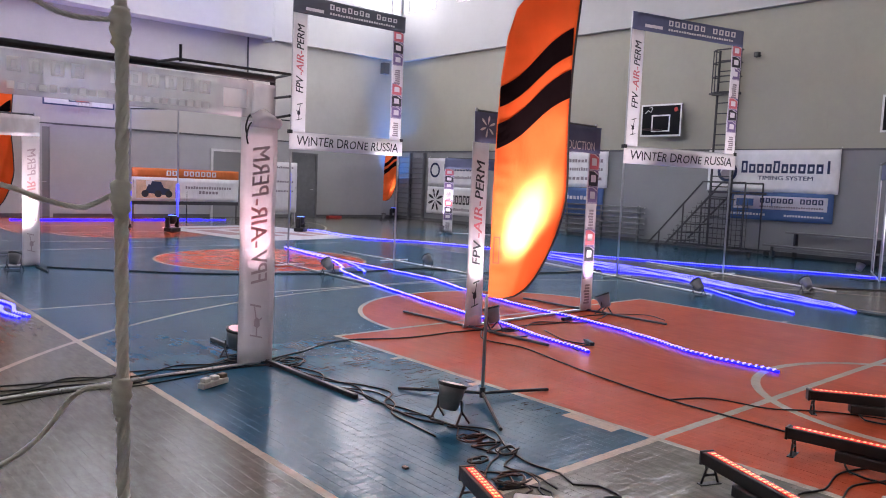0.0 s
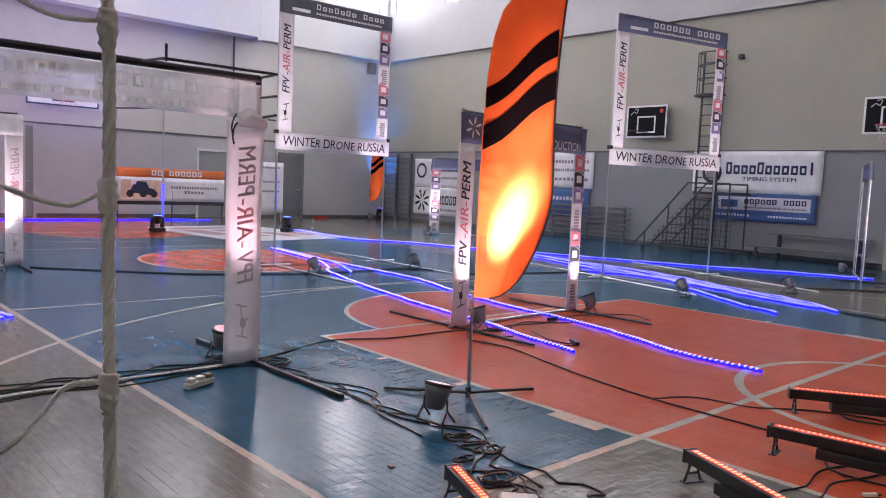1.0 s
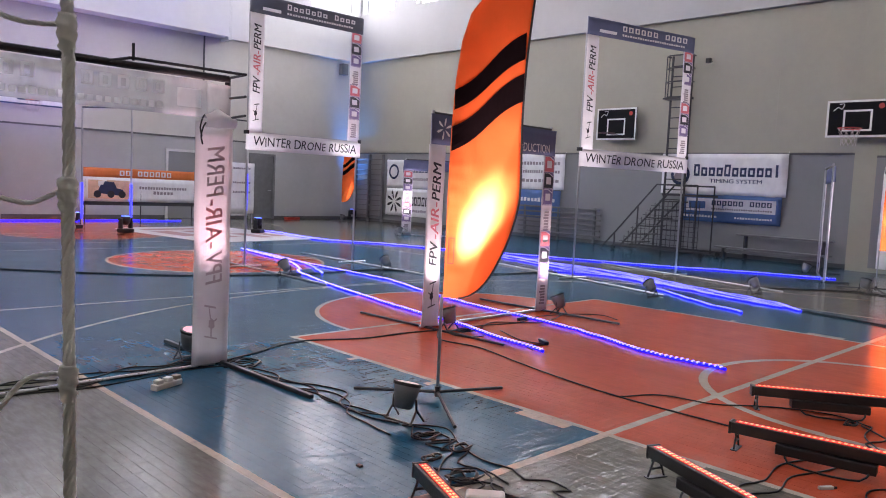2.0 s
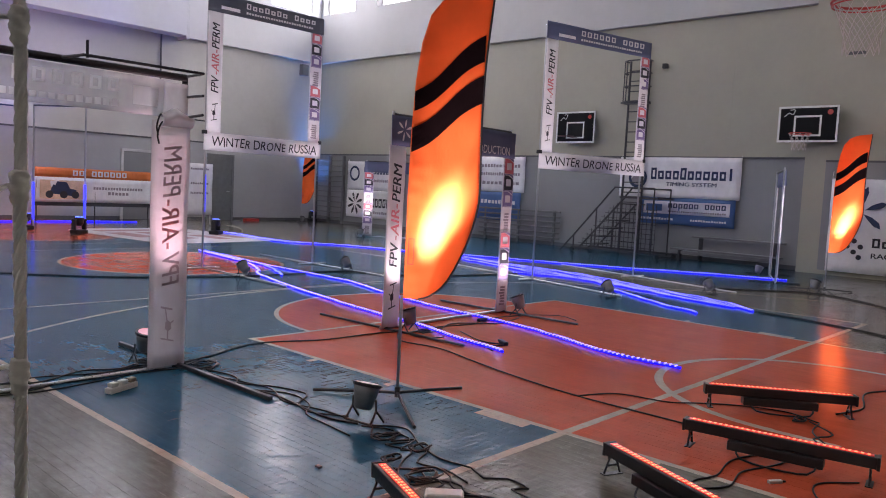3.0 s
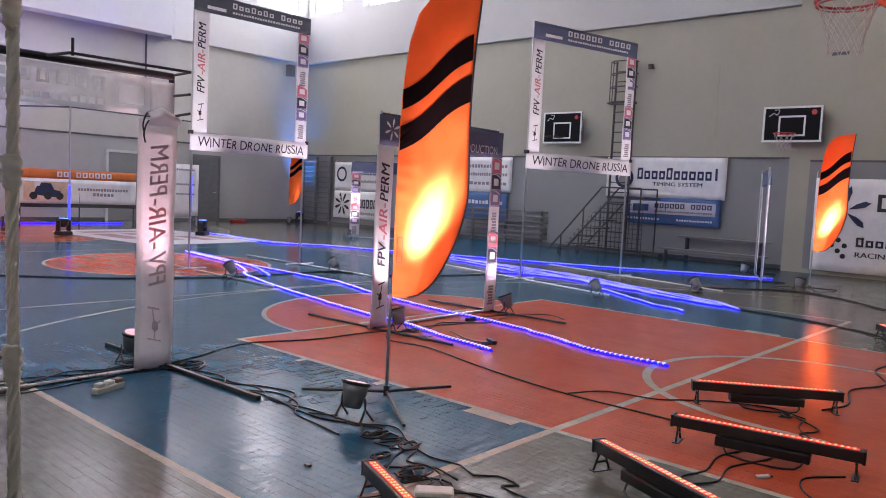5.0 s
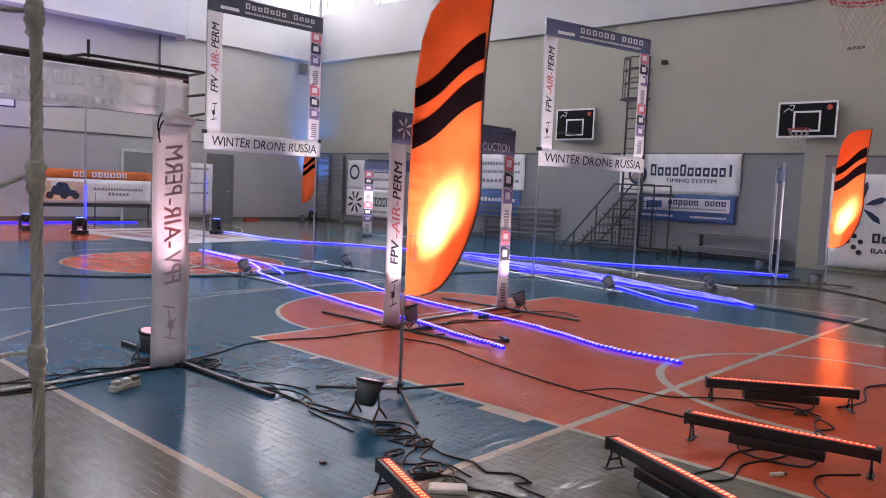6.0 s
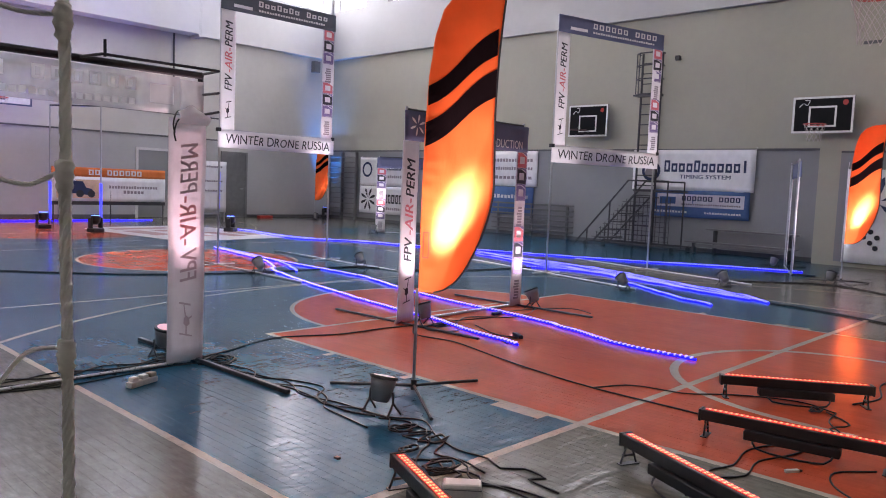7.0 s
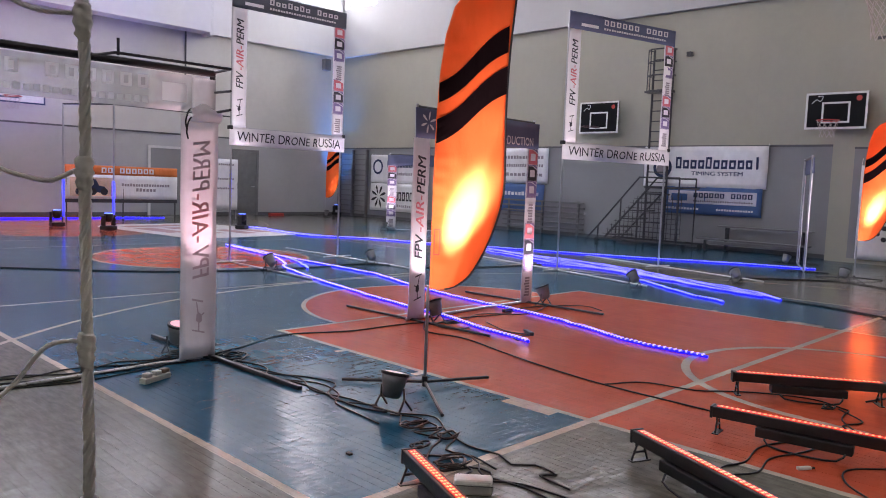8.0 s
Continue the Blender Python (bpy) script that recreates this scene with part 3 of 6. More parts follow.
def hall_door(name, x0, x1, h, panel, casing, label):
    d = thing(name, pose(x0, YL - 0.02, 0), label, "door", "", "structure")
    w = x1 - x0
    part("door_leaf", boxes(((0.08, -0.03, 0.01), (w - 0.08, 0.0, h - 0.08)), bevel=0.004), panel, d)
    part("door_frame", boxes(((0, -0.06, 0), (0.08, 0, h)), ((w - 0.08, -0.06, 0), (w, 0, h)), ((0.08, -0.06, h - 0.08), (w - 0.08, 0, h))), casing, d)
    part("door_handle", tubes([(w - 0.18, -0.03, 1.02), (w - 0.18, -0.08, 1.02), (w - 0.30, -0.08, 1.02)], r=0.012), M["steel"], d)
    return d


hall_door("door_1", 13.82, 14.86, 2.32, M["door_grey"], M["door_grey"], "closed dark grey steel door in the end wall")
hall_door("door_3", 5.64, 6.00, 2.67, M["wall_low"], M["wall_far"], "closed pale grey door in the end wall")
hall_door("door_2", 10.78, 12.2, 2.27, M["wall_low"], M["door_white"], "closed grey door in a wide white frame")


# ---- racing gates ----
def floor_bar(a, b, r=0.013):
    return tubes([(a[0], a[1], r + 0.001), (b[0], b[1], r + 0.001)], r=r)


def drone_mark(cx, z0, h, mirror=False):
    """The little drawn aircraft at the foot of a panel, as plain strokes."""
    s = -1 if mirror else 1
    y = -0.009
    bm = bmesh.new()
    for quad in (((-0.28, 0.0), (0.30, 0.10), (0.30, 0.14), (-0.28, 0.04)), ((-0.04, 0.05), (0.03, 0.06), (0.02, 0.36), (-0.04, 0.36)),
                 ((-0.16, 0.34), (-0.02, 0.28), (0.12, 0.36), (0.10, 0.52)), ((-0.16, 0.34), (0.10, 0.52), (0.0, 0.58), (-0.14, 0.50)),
                 ((0.0, 0.56), (0.06, 0.56), (0.13, 0.86), (0.08, 0.86)), ((-0.20, 0.82), (0.32, 0.90), (0.32, 0.95), (-0.20, 0.87)),
                 ((-0.26, 0.52), (-0.10, 0.46), (-0.10, 0.50), (-0.26, 0.57))):
        bm.faces.new([bm.verts.new((cx + s * u * h * 0.62, y, z0 + v * h)) for u, v in quad])
    return bm


def name_panel(gate, x0, x1, z0, z1, seed, pale=False, mark=True):
    """A white side panel with the club's name running up it."""
    p = part("side_panel", cloth_sheet(x0, x1, z0, z1, 0, 0.006, 0.008, seed, 6, 16), M["cloth_thin" if pale else "cloth"], gate, "white printed cloth panel", True)
    w, h = x1 - x0, z1 - z0
    dark, red = (M["ink_back"], M["ink_back_red"]) if pale else (M["ink"], M["ink_red"])
    a, b = (0.24, 0.74) if not pale else (0.30, 0.76)
    for text, lo, hi, ink in (("FPV", 0.335, 0.475, dark), ("-AIR-", 0.485, 0.685, red), ("PERM", 0.695, 0.905, dark)):
        letters(p, text, ink, x0 + a * w, x0 + b * w, z0 + lo * h, z0 + hi * h, -0.012, True, pale, 0.008, seed, 0.22, 0.016)
    if mark:
        bm = drone_mark((x0 + x1) / 2, z0 + 0.1 * h, 0.16 * h, pale)
        part("drawn_mark", bm, dark, p)
    return p


def open_block(x0, x1, z0, z1, tx_, tz_, y=-0.010):
    """A plain rectangular ring, one corner cut."""
    bm = bmesh.new()
    c = 0.25 * (z1 - z0)
    out = [(x0, z0), (x1, z0), (x1, z1 - c), (x1 - c * 2.2, z1), (x0, z1)]
    inn = [(x0 + tx_, z0 + tz_), (x1 - tx_, z0 + tz_), (x1 - tx_, z1 - tz_ - c * 0.3), (x1 - tx_ - c * 0.3, z1 - tz_), (x0 + tx_, z1 - tz_)]
    o, i = [[bm.verts.new((u, y, v)) for u, v in q] for q in (out, inn)]
    for k in range(5):
        j = (k + 1) % 5
        bm.faces.new((o[k], o[j], i[j], i[k]))
    return bm


def sponsor_panel(gate, x0, x1, z0, z1, seed):
    """A white side panel with plain blocks in place of the sponsor's marks."""
    p = part("side_panel", cloth_sheet(x0, x1, z0, z1, 0, 0.006, 0.008, seed, 6, 16), M["cloth"], gate, "white cloth panel with dark and red marks", True)
    w, h = x1 - x0, z1 - z0
    for base in (0.04, 0.52):
        for k, ink in enumerate((M["ink_violet"], M["ink"], M["ink_red"])):
            z = z0 + (base + 0.17 + 0.105 * k) * h
            bm = open_block(x0 + 0.08 * w, x0 + 0.92 * w, z, z + 0.094 * h, 0.19 * w, 0.024 * h)
            part("printed_mark", bm, ink, p)
            part("printed_outline", open_block(x0 + 0.03 * w, x0 + 0.97 * w, z - 0.006 * h, z + 0.101 * h, 0.03 * w, 0.004 * h, -0.009), M["ink_violet"], p)
        small_print(p, x0 + 0.22 * w, x0 + 0.72 * w, z0 + base * h, z0 + (base + 0.13) * h, 7, M["ink_pale"], -0.009, True, 0.008, seed)
    return p


def low_gate(m, width, label, back=False, left=True, right=True, top="navy", word="", feet=((-0.95, 0.95), (-0.95, 0.95)), pw=0.23):
    """A gate of two floor-standing cloth panels and a top banner; x runs along it and it is seen from -y."""
    g = thing("racing_gate", m, label, "racing gate", "racing gates")
    for side, x in (("left", 0.06), ("right", width - 0.06)):
        part("pole", tubes([(x, 0.03, 0.02), (x, 0.03, 2.2)], r=0.016), M["steel"], g)
    part("cross_pole", tubes([(0.06, 0.03, 2.17), (width - 0.06, 0.03, 2.17)], r=0.016), M["dark_steel"], g)
    part("base_bar", tubes([(0.0, 0.03, 0.017), (width, 0.03, 0.017)], r=0.016), M["alu"], g)
    for x, (f0, f1) in zip((0.06, width - 0.06), feet):
        part("foot_bar", floor_bar((x, f0), (x, f1)), M["dark_steel"], g)
    if left:
        if back:
            sponsor_panel(g, 0, pw, 0.02, 1.86, 4)
        else:
            name_panel(g, 0, pw, 0.02, 1.86, 5)
    if right:
        if back:
            name_panel(g, width - pw, width, 0.02, 1.87, 6, True)
        else:
            sponsor_panel(g, width - pw + 0.02, width, 0.02, 1.86, 7)
    tb = part("top_banner", cloth_sheet(0, width, 1.86, 2.16, -0.012, 0.005, 0.01, 8, 20, 4), M[top], g, "printed top banner", True)
    if word:
        letters(tb, word, M["ink_white"], width * 0.60, width * 0.94, 1.89, 1.985, -0.024, False, False, 0.01, 8)
        part("flower_mark", petals(0.17, 2.02, 0.11, 6, -0.03), M["ink_white"], tb)
    return g


gate_a = low_gate(along((5.16, 5.50), (7.28, 5.57)), 2.12, "low drone gate with white side panels and slate blue top banner", word="PRODUCTION",
                  feet=((-1.02, 1.02), (-1.05, 1.0)))

# The gate whose printed side faces away: only its thin backs are seen.
gate_b = thing("racing_gate", along((0.80, 5.21), (2.88, 5.25)), "drone gate seen from behind, thin white banners with print showing through", "racing gate", "racing gates")
W2 = 2.08
part("pole", tubes([(W2 - 0.03, 0.04, 0.02), (W2 - 0.03, 0.04, 2.18)], r=0.022), M["black"], gate_b)
part("pole", tubes([(0.03, 0.04, 0.02), (0.03, 0.04, 2.18)], r=0.022), M["black"], gate_b)
part("cross_pole", tubes([(0.0, 0.02, 2.17), (W2 - 0.03, 0.02, 2.17)], r=0.026), M["black"], gate_b)
part("base_bar", tubes([(0.0, 0.02, 0.013), (W2 - 0.1, 0.02, 0.013)], r=0.012), M["alu"], gate_b)
part("foot_bar", boxes(((W2 - 0.065, -1.17, 0.0), (W2 - 0.03, 0.96, 0.03)), bevel=0.005), M["dark_steel"], gate_b)
part("upper_frame", tubes([(W2 - 0.03, 0.02, 2.18), (W2 - 0.08, -0.3, 2.175), (W2 - 0.9, -0.27, 2.175), (W2 - 0.93, -0.02, 2.175)],
                          [(W2 - 0.03, 0.02, 2.03), (W2 - 0.08, -0.3, 2.02)], [(W2 - 0.03, 0.02, 1.88), (W2 - 0.08, -0.3, 1.885)],
                          [(W2 - 0.88, -0.27, 2.16), (W2 - 0.88, -0.27, 2.27)], r=0.010), M["black"], gate_b)
panel_b = name_panel(gate_b, W2 - 0.30, W2 - 0.005, 0.02, 1.84, 6, True)
# the slack top of the panel, folded over in a crumpled tongue
bm = cloth_sheet(W2 - 0.245, W2 - 0.01, 1.80, 1.93, -0.03, 0.005, 0.03, 41, 12, 10)
for v in bm.verts:
    f = (v.co.z - 1.80) / 0.13
    v.co.y -= 0.05 * math.sin(math.pi * min(1.0, f)) + 0.02 * noise.noise((v.co.x * 16, 2.0, v.co.z * 12))
    v.co.z -= 0.045 * f * (0.5 + 0.9 * noise.noise((v.co.x * 9, 5.0, 0.0)))
part("folded_top", bm, M["cloth_thin"], panel_b, "crumpled folded cloth edge", True)
for x0, z0 in ((W2 - 0.27, 1.86), (W2 - 0.262, 1.80)):
    part("tie_cord", tubes(smooth_line([(x0 + 0.03, -0.02, z0 + 0.03), (x0 + 0.005, -0.03, z0), (x0 - 0.012, -0.03, z0 - 0.07), (x0 + 0.004, -0.025, z0 - 0.13)], 0.02), r=0.006, sides=6), M["rubber"], panel_b, "loose black tie")
tb = part("top_banner", cloth_sheet(0.0, W2 - 0.23, 1.865, 2.13, -0.012, 0.005, 0.012, 9, 20, 4), M["sheer_cloth"], gate_b, "sheer grey-white banner seen from behind", True)
word_bars(tb, 0.25, W2 - 0.52, 2.0, 2.09, "HHHH HHHHHH", M["ink_ghost"], -0.02, False, 0.012, 9, 0.66)
small_print(tb, 0.25, W2 - 0.55, 1.90, 1.945, 22, M["ink_ghost"], -0.02, False, 0.012, 9)
word_bars(tb, W2 - 0.46, W2 - 0.28, 1.93, 2.06, "B", M["ink_ghost"], -0.02, False, 0.012, 9, 1.0)
part("corner_flap", cloth_sheet(W2 - 0.23, W2 - 0.03, 1.88, 2.12, -0.008, 0.004, 0.008, 10, 6, 6), M["sheer_cloth"], gate_b, "sheer cloth corner", True)

low_gate(along((0.62, 12.15), (2.86, 12.1)), 2.24, "low drone gate seen from behind with white panels", back=True, top="sheer_cloth", feet=((-0.5, 0.6), (-0.75, 0.5)))
low_gate(along((14.36, 16.33), (15.9, 14.95)), 2.07, "distant low drone gate with white panel and blue top banner", back=True, top="navy", feet=((-0.5, 0.5), (-0.5, 0.5)), pw=0.28)
low_gate(along((14.85, 4.93), (16.75, 5.72)), 2.06, "distant low drone gate seen almost edge-on", feet=((-0.4, 0.5), (-0.4, 0.5)))


def high_gate(m, width, label, top_cloth, bars, foot):
    """A gate on tall poles: a square opening above head height, framed by four banners."""
    g = thing("raised_racing_gate", m, label, "racing gate", "raised racing gates")
    for x in (0.03, width - 0.03):
        part("pole", tubes([(x, 0.03, 0.02), (x, 0.03, 4.34)], r=0.017), M["steel"], g)
        part("cross_foot", tubes([(x - 0.3, 0.03, 0.016), (x + 0.3, 0.03, 0.016)], r=0.014), M["alu"], g)
    for x, (f0, f1) in zip((0.03, width - 0.03), foot):
        part("foot_bar", floor_bar((x, f0), (x, f1), 0.014), M["steel"], g)
    part("cross_pole", tubes([(0.03, 0.03, 4.30), (width - 0.03, 0.03, 4.30)], r=0.014), M["steel"], g)
    part("cross_pole", tubes([(0.0, 0.03, 2.17), (width, 0.03, 2.17)], r=0.014), M["steel"], g)
    name_panel(g, 0.02, 0.27, 2.16, 4.06, 11)
    sponsor_panel(g, width - 0.25, width - 0.01, 2.16, 4.08, 12)
    b = part("bottom_banner", cloth_sheet(-0.02, width + 0.02, 1.89, 2.17, -0.014, 0.005, 0.01, 13, 20, 4), M["cloth"], g, "white banner with hand-drawn black lettering", True)
    letters(b, "WINTER DRONE RUSSIA", M["ink"], 0.12, width - 0.09, 1.955, 2.10, -0.028, False, False, 0.01, 13, 0.1, 0.004, 0.35)
    t = part("top_banner", cloth_sheet(0.0, width, 4.05, 4.33, -0.014, 0.005, 0.012, 14, 20, 4), M[top_cloth], g, "slate top banner with pale marks", True)
    word_bars(t, width * 0.30, width * 0.93, 4.19, 4.28, bars, M["ink_white"], -0.026, False, 0.012, 14, 0.7)
    small_print(t, width * 0.30, width * 0.90, 4.11, 4.145, 26, M["ink_white"], -0.026, False, 0.012, 14)
    word_bars(t, width * 0.10, width * 0.25, 4.11, 4.16, "B", M["ink_white"], -0.026, False, 0.012, 14, 1.0)
    for x in (0.0, width):
        part("clamp", boxes(((x - 0.03, -0.03, 2.14), (x + 0.03, 0.05, 2.20)), bevel=0.006), M["black"], g)
    return g


high_gate(along((6.22, 10.89), (8.42, 10.82)), 2.2, "raised drone gate on tall poles with a dark slate top banner", "slate", "HllHlHl Hlll", ((-2.35, 1.7), (-2.0, 1.75)))
high_gate(along((10.43, 7.46), (12.90, 6.86)), 2.54, "raised drone gate on tall poles with a blue-grey top banner", "navy", "HHHHHH HHHH", ((-2.0, 2.3), (-2.2, 2.0)))

# Bare pole gate in front of the far banner, lit blue from below.
far_gate = thing("pole_gate", along((6.63, 19.38), (7.32, 18.11)), "tall bare pole gate lit blue at its foot", "racing gate")
for x in (0.0, 1.44):
    part("pole", tubes([(x, 0, 0.0), (x, 0, 2.98)], r=0.02), M["steel"], far_gate)
part("cross_pole", tubes([(0, 0, 2.96), (1.44, 0, 2.96)], r=0.02), M["dark_steel"], far_gate)
turn3 = along((6.63, 19.38), (7.32, 18.11)).inverted() @ Vector((10.57, 18.42, 0))
part("pole", tubes([(turn3.x, turn3.y, 0.0), (turn3.x, turn3.y, 2.98)], r=0.02), M["steel"], far_gate)
part("led_strip", tubes([(turn3.x, turn3.y, 0.55), (turn3.x, turn3.y, 1.55)], r=0.03), M["led_pole"], far_gate, "blue LED strip wound on the pole")
part("cross_pole", tubes([(1.44, 0, 2.96), (turn3.x, turn3.y, 2.96)], r=0.018), M["dark_steel"], far_gate)
part("led_strip", tubes([(0, 0, 0.25), (0, 0, 1.15)], r=0.028), M["led_pole"], far_gate, "blue LED strip wound on the pole")
part("led_strip", tubes([(1.44, 0, 0.25), (1.44, 0, 1.15)], r=0.028), M["led_pole"], far_gate, "blue LED strip wound on the pole")


# ---- flags ----
FLAG_LEFT = [(0.0, 0.70), (0.0, 1.4), (0.005, 1.85), (0.02, 2.15), (0.05, 2.40), (0.10, 2.58), (0.18, 2.68), (0.28, 2.73), (0.40, 2.755), (0.505, 2.76)]
FLAG_RIGHT = [(0.10, 0.70), (0.17, 0.72), (0.24, 0.77), (0.30, 0.85), (0.35, 0.95), (0.40, 1.07), (0.44, 1.20), (0.465, 1.32), (0.475, 1.45), (0.465, 1.9), (0.475, 2.3), (0.51, 2.76)]


def edge_at(edge, z):
    for (s0, z0), (s1, z1) in zip(edge, edge[1:]):
        if z <= z1 + 1e-6:
            return s0 + (s1 - s0) * max(0.0, (z - z0)) / (z1 - z0)
    return edge[-1][0]


def feather_flag(foot, tip, label, group="feather flags"):
    f = thing("feather_flag", along(foot, tip), label, "flag", group)
    bm = bmesh.new()
    rows, nx, nz = {}, 20, 90
    for side in (-1, 1):
        for j in range(nz + 1):
            z = 0.70 + 2.06 * j / nz
            s0, s1 = edge_at(FLAG_LEFT, z), edge_at(FLAG_RIGHT, z)
            for i in range(nx + 1):
                rows[side, i, j] = bm.verts.new((s0 + (s1 - s0) * i / nx, side * 0.002, z))
    for side in (-1, 1):
        for i in range(nx):
            for j in range(nz):
                bm.faces.new([rows[side, i + p, j + q] for p, q in ((0, 0), (1, 0), (1, 1), (0, 1))])
    rim = [(i, 0) for i in range(nx)] + [(nx, j) for j in range(nz)] + [(i, nz) for i in range(nx, 0, -1)] + [(0, j) for j in range(nz, 0, -1)]
    for (p, q), (u, v) in zip(rim, rim[1:] + rim[:1]):
        bm.faces.new((rows[-1, p, q], rows[-1, u, v], rows[1, u, v], rows[1, p, q]))
    bend(bm)
    part("flag_cloth", bm, M["orange"], f, "bright orange cloth", True)
    for (l0, l1), (r0, r1) in (((1.95, 2.08), (2.29, 2.46)), ((1.68, 1.84), (2.02, 2.20))):
        bm = bmesh.new()
        for side in (-1, 1):
            grid = []
            for k in range(17):
                a = k / 16
                e = a + 0.06 * math.sin(2 * math.pi * (a + 0.5))
                s = 0.010 + 0.456 * a + 0.008 * (1 - a) * (l0 > 1.9)
                lo, hi = l0 + (r0 - l0) * e, l1 + (r1 - l1) * e
                grid.append([bm.verts.new((s, side * 0.0065, lo + (hi - lo) * q / 5)) for q in range(6)])
            for u, v in zip(grid, grid[1:]):
                for q in range(5):
                    bm.faces.new((u[q], v[q], v[q + 1], u[q + 1]))
        bend(bm)
        part("stripe", bm, M["stripe"], f, "black diagonal stripe")
    edge = smooth_line([(s + 0.003, 0, z) for s, z in FLAG_RIGHT], 0.05)
    bm = bmesh.new()
    tube(bm, edge, 0.007, 6)
    bend(bm)
    mark = bmesh.new()
    for q in (((0.02, 0.93), (0.06, 0.93), (0.06, 0.936), (0.02, 0.936)), ((0.02, 1.10), (0.06, 1.10), (0.06, 1.106), (0.02, 1.106)), ((0.02, 0.936), (0.025, 0.936), (0.025, 1.10), (0.02, 1.10)), ((0.055, 0.936), (0.06, 0.936), (0.06, 1.10), (0.055, 1.10))):
        mark.faces.new([mark.verts.new((u, -0.012, v)) for u, v in q])
    bend(mark)
    part("label_outline", mark, M["hoop_red"], f, "thin stitched label outline")
    part("piping", bm, M["black"], f, "black edge sleeve")
    part("pole", tubes([(-0.008, 0, 0.03), (-0.008, 0, 0.72)], r=0.011), M["steel"], f)
    flag_stand(f)
    return f


def bend(bm):
    """Gives the cloth its slow belly."""
    for v in bm.verts:
        v.co.y += 0.03 * math.sin(v.co.x * 6.5) * math.sin((v.co.z - 0.7) * 1.6) + 0.006 * noise.noise((v.co.x * 9, 0, v.co.z * 5))
        turned = max(0.0, v.co.x - 0.27 - 0.26 * (v.co.z - 1.2))  # the free edge falls away behind a slanting crease
        v.co.y += 0.5 * turned * min(1.0, turned / 0.03)
        v.co.y += 0.012 * max(0.0, 1 - v.co.x / 0.2) * noise.noise((v.co.x * 6, 3.0, v.co.z * 16)) + 0.010 * noise.noise((v.co.x * 4 - v.co.z * 2.5, 7.0, v.co.z * 1.2))


def flag_stand(f):
    for a, r in ((173, 0.6), (42, 0.57), (287, 0.63)):
        c, s = math.cos(radians(a)), math.sin(radians(a))
        part("leg", tubes([(-0.008, 0, 0.05), (-0.008 + 0.1 * c, 0.1 * s, 0.045), (-0.008 + r * c, r * s, 0.012)], r=0.011), M["dark_steel"], f)
    return part("hub", tubes([(-0.008, 0, 0.02), (-0.008, 0, 0.09)], r=0.02), M["dark_steel"], f)


feather_flag((3.545, 3.585), (3.83, 3.23), "orange feather flag with two black stripes on a floor stand")
feather_flag((14.27, 3.92), (14.39, 3.42), "orange feather flag with two black stripes near the wall")
feather_flag((17.0, 22.75), (17.4, 22.45), "orange feather flag in the blue-lit corner")
feather_flag((2.40, 13.77), (2.78, 13.52), "orange feather flag behind a white gate panel")


# ---- stage lighting on the floor ----
def flood_light(m, tilt, lens, label):
    """A small flood can on a yoke: x to its side, it throws towards +y, tipped up."""
    f = thing("flood_light", m, label, "flood light", "flood lights")
    t = pose(0, 0, 0.17, tilt, 0, 0)
    bm = bmesh.new()
    tube(bm, [(0, -0.075, 0), (0, -0.06, 0), (0, 0.04, 0), (0, 0.095, 0)], [0.055, 0.068, 0.088, 0.098], 14)
    bmesh.ops.transform(bm, matrix=t, verts=bm.verts)
    can = part("housing", bm, M["grey_can"], f, "", True)
    bm = bmesh.new()
    tube(bm, [(0, 0.090, 0), (0, 0.112, 0)], 0.104, 16)
    bmesh.ops.transform(bm, matrix=t, verts=bm.verts)
    part("rim", bm, M["black"], f)
    bm = bmesh.new()
    tube(bm, [(0, 0.106, 0), (0, 0.1135, 0)], 0.080, 16)
    bmesh.ops.transform(bm, matrix=t, verts=bm.verts)
    part("lens", bm, M[lens], f, "lit lens")
    for s in (-1, 1):
        part("yoke_arm", tubes([(s * 0.105, 0.0, 0.18), (s * 0.112, 0.0, 0.1), (s * 0.12, -0.07, 0.006)], [(s * 0.112, 0.0, 0.1), (s * 0.12, 0.08, 0.006)], r=0.008, sides=6), M["black"], f)
    part("cross_bar", tubes([(-0.12, -0.06, 0.012), (0.12, -0.06, 0.012)], r=0.009, sides=6), M["black"], f)
    return f


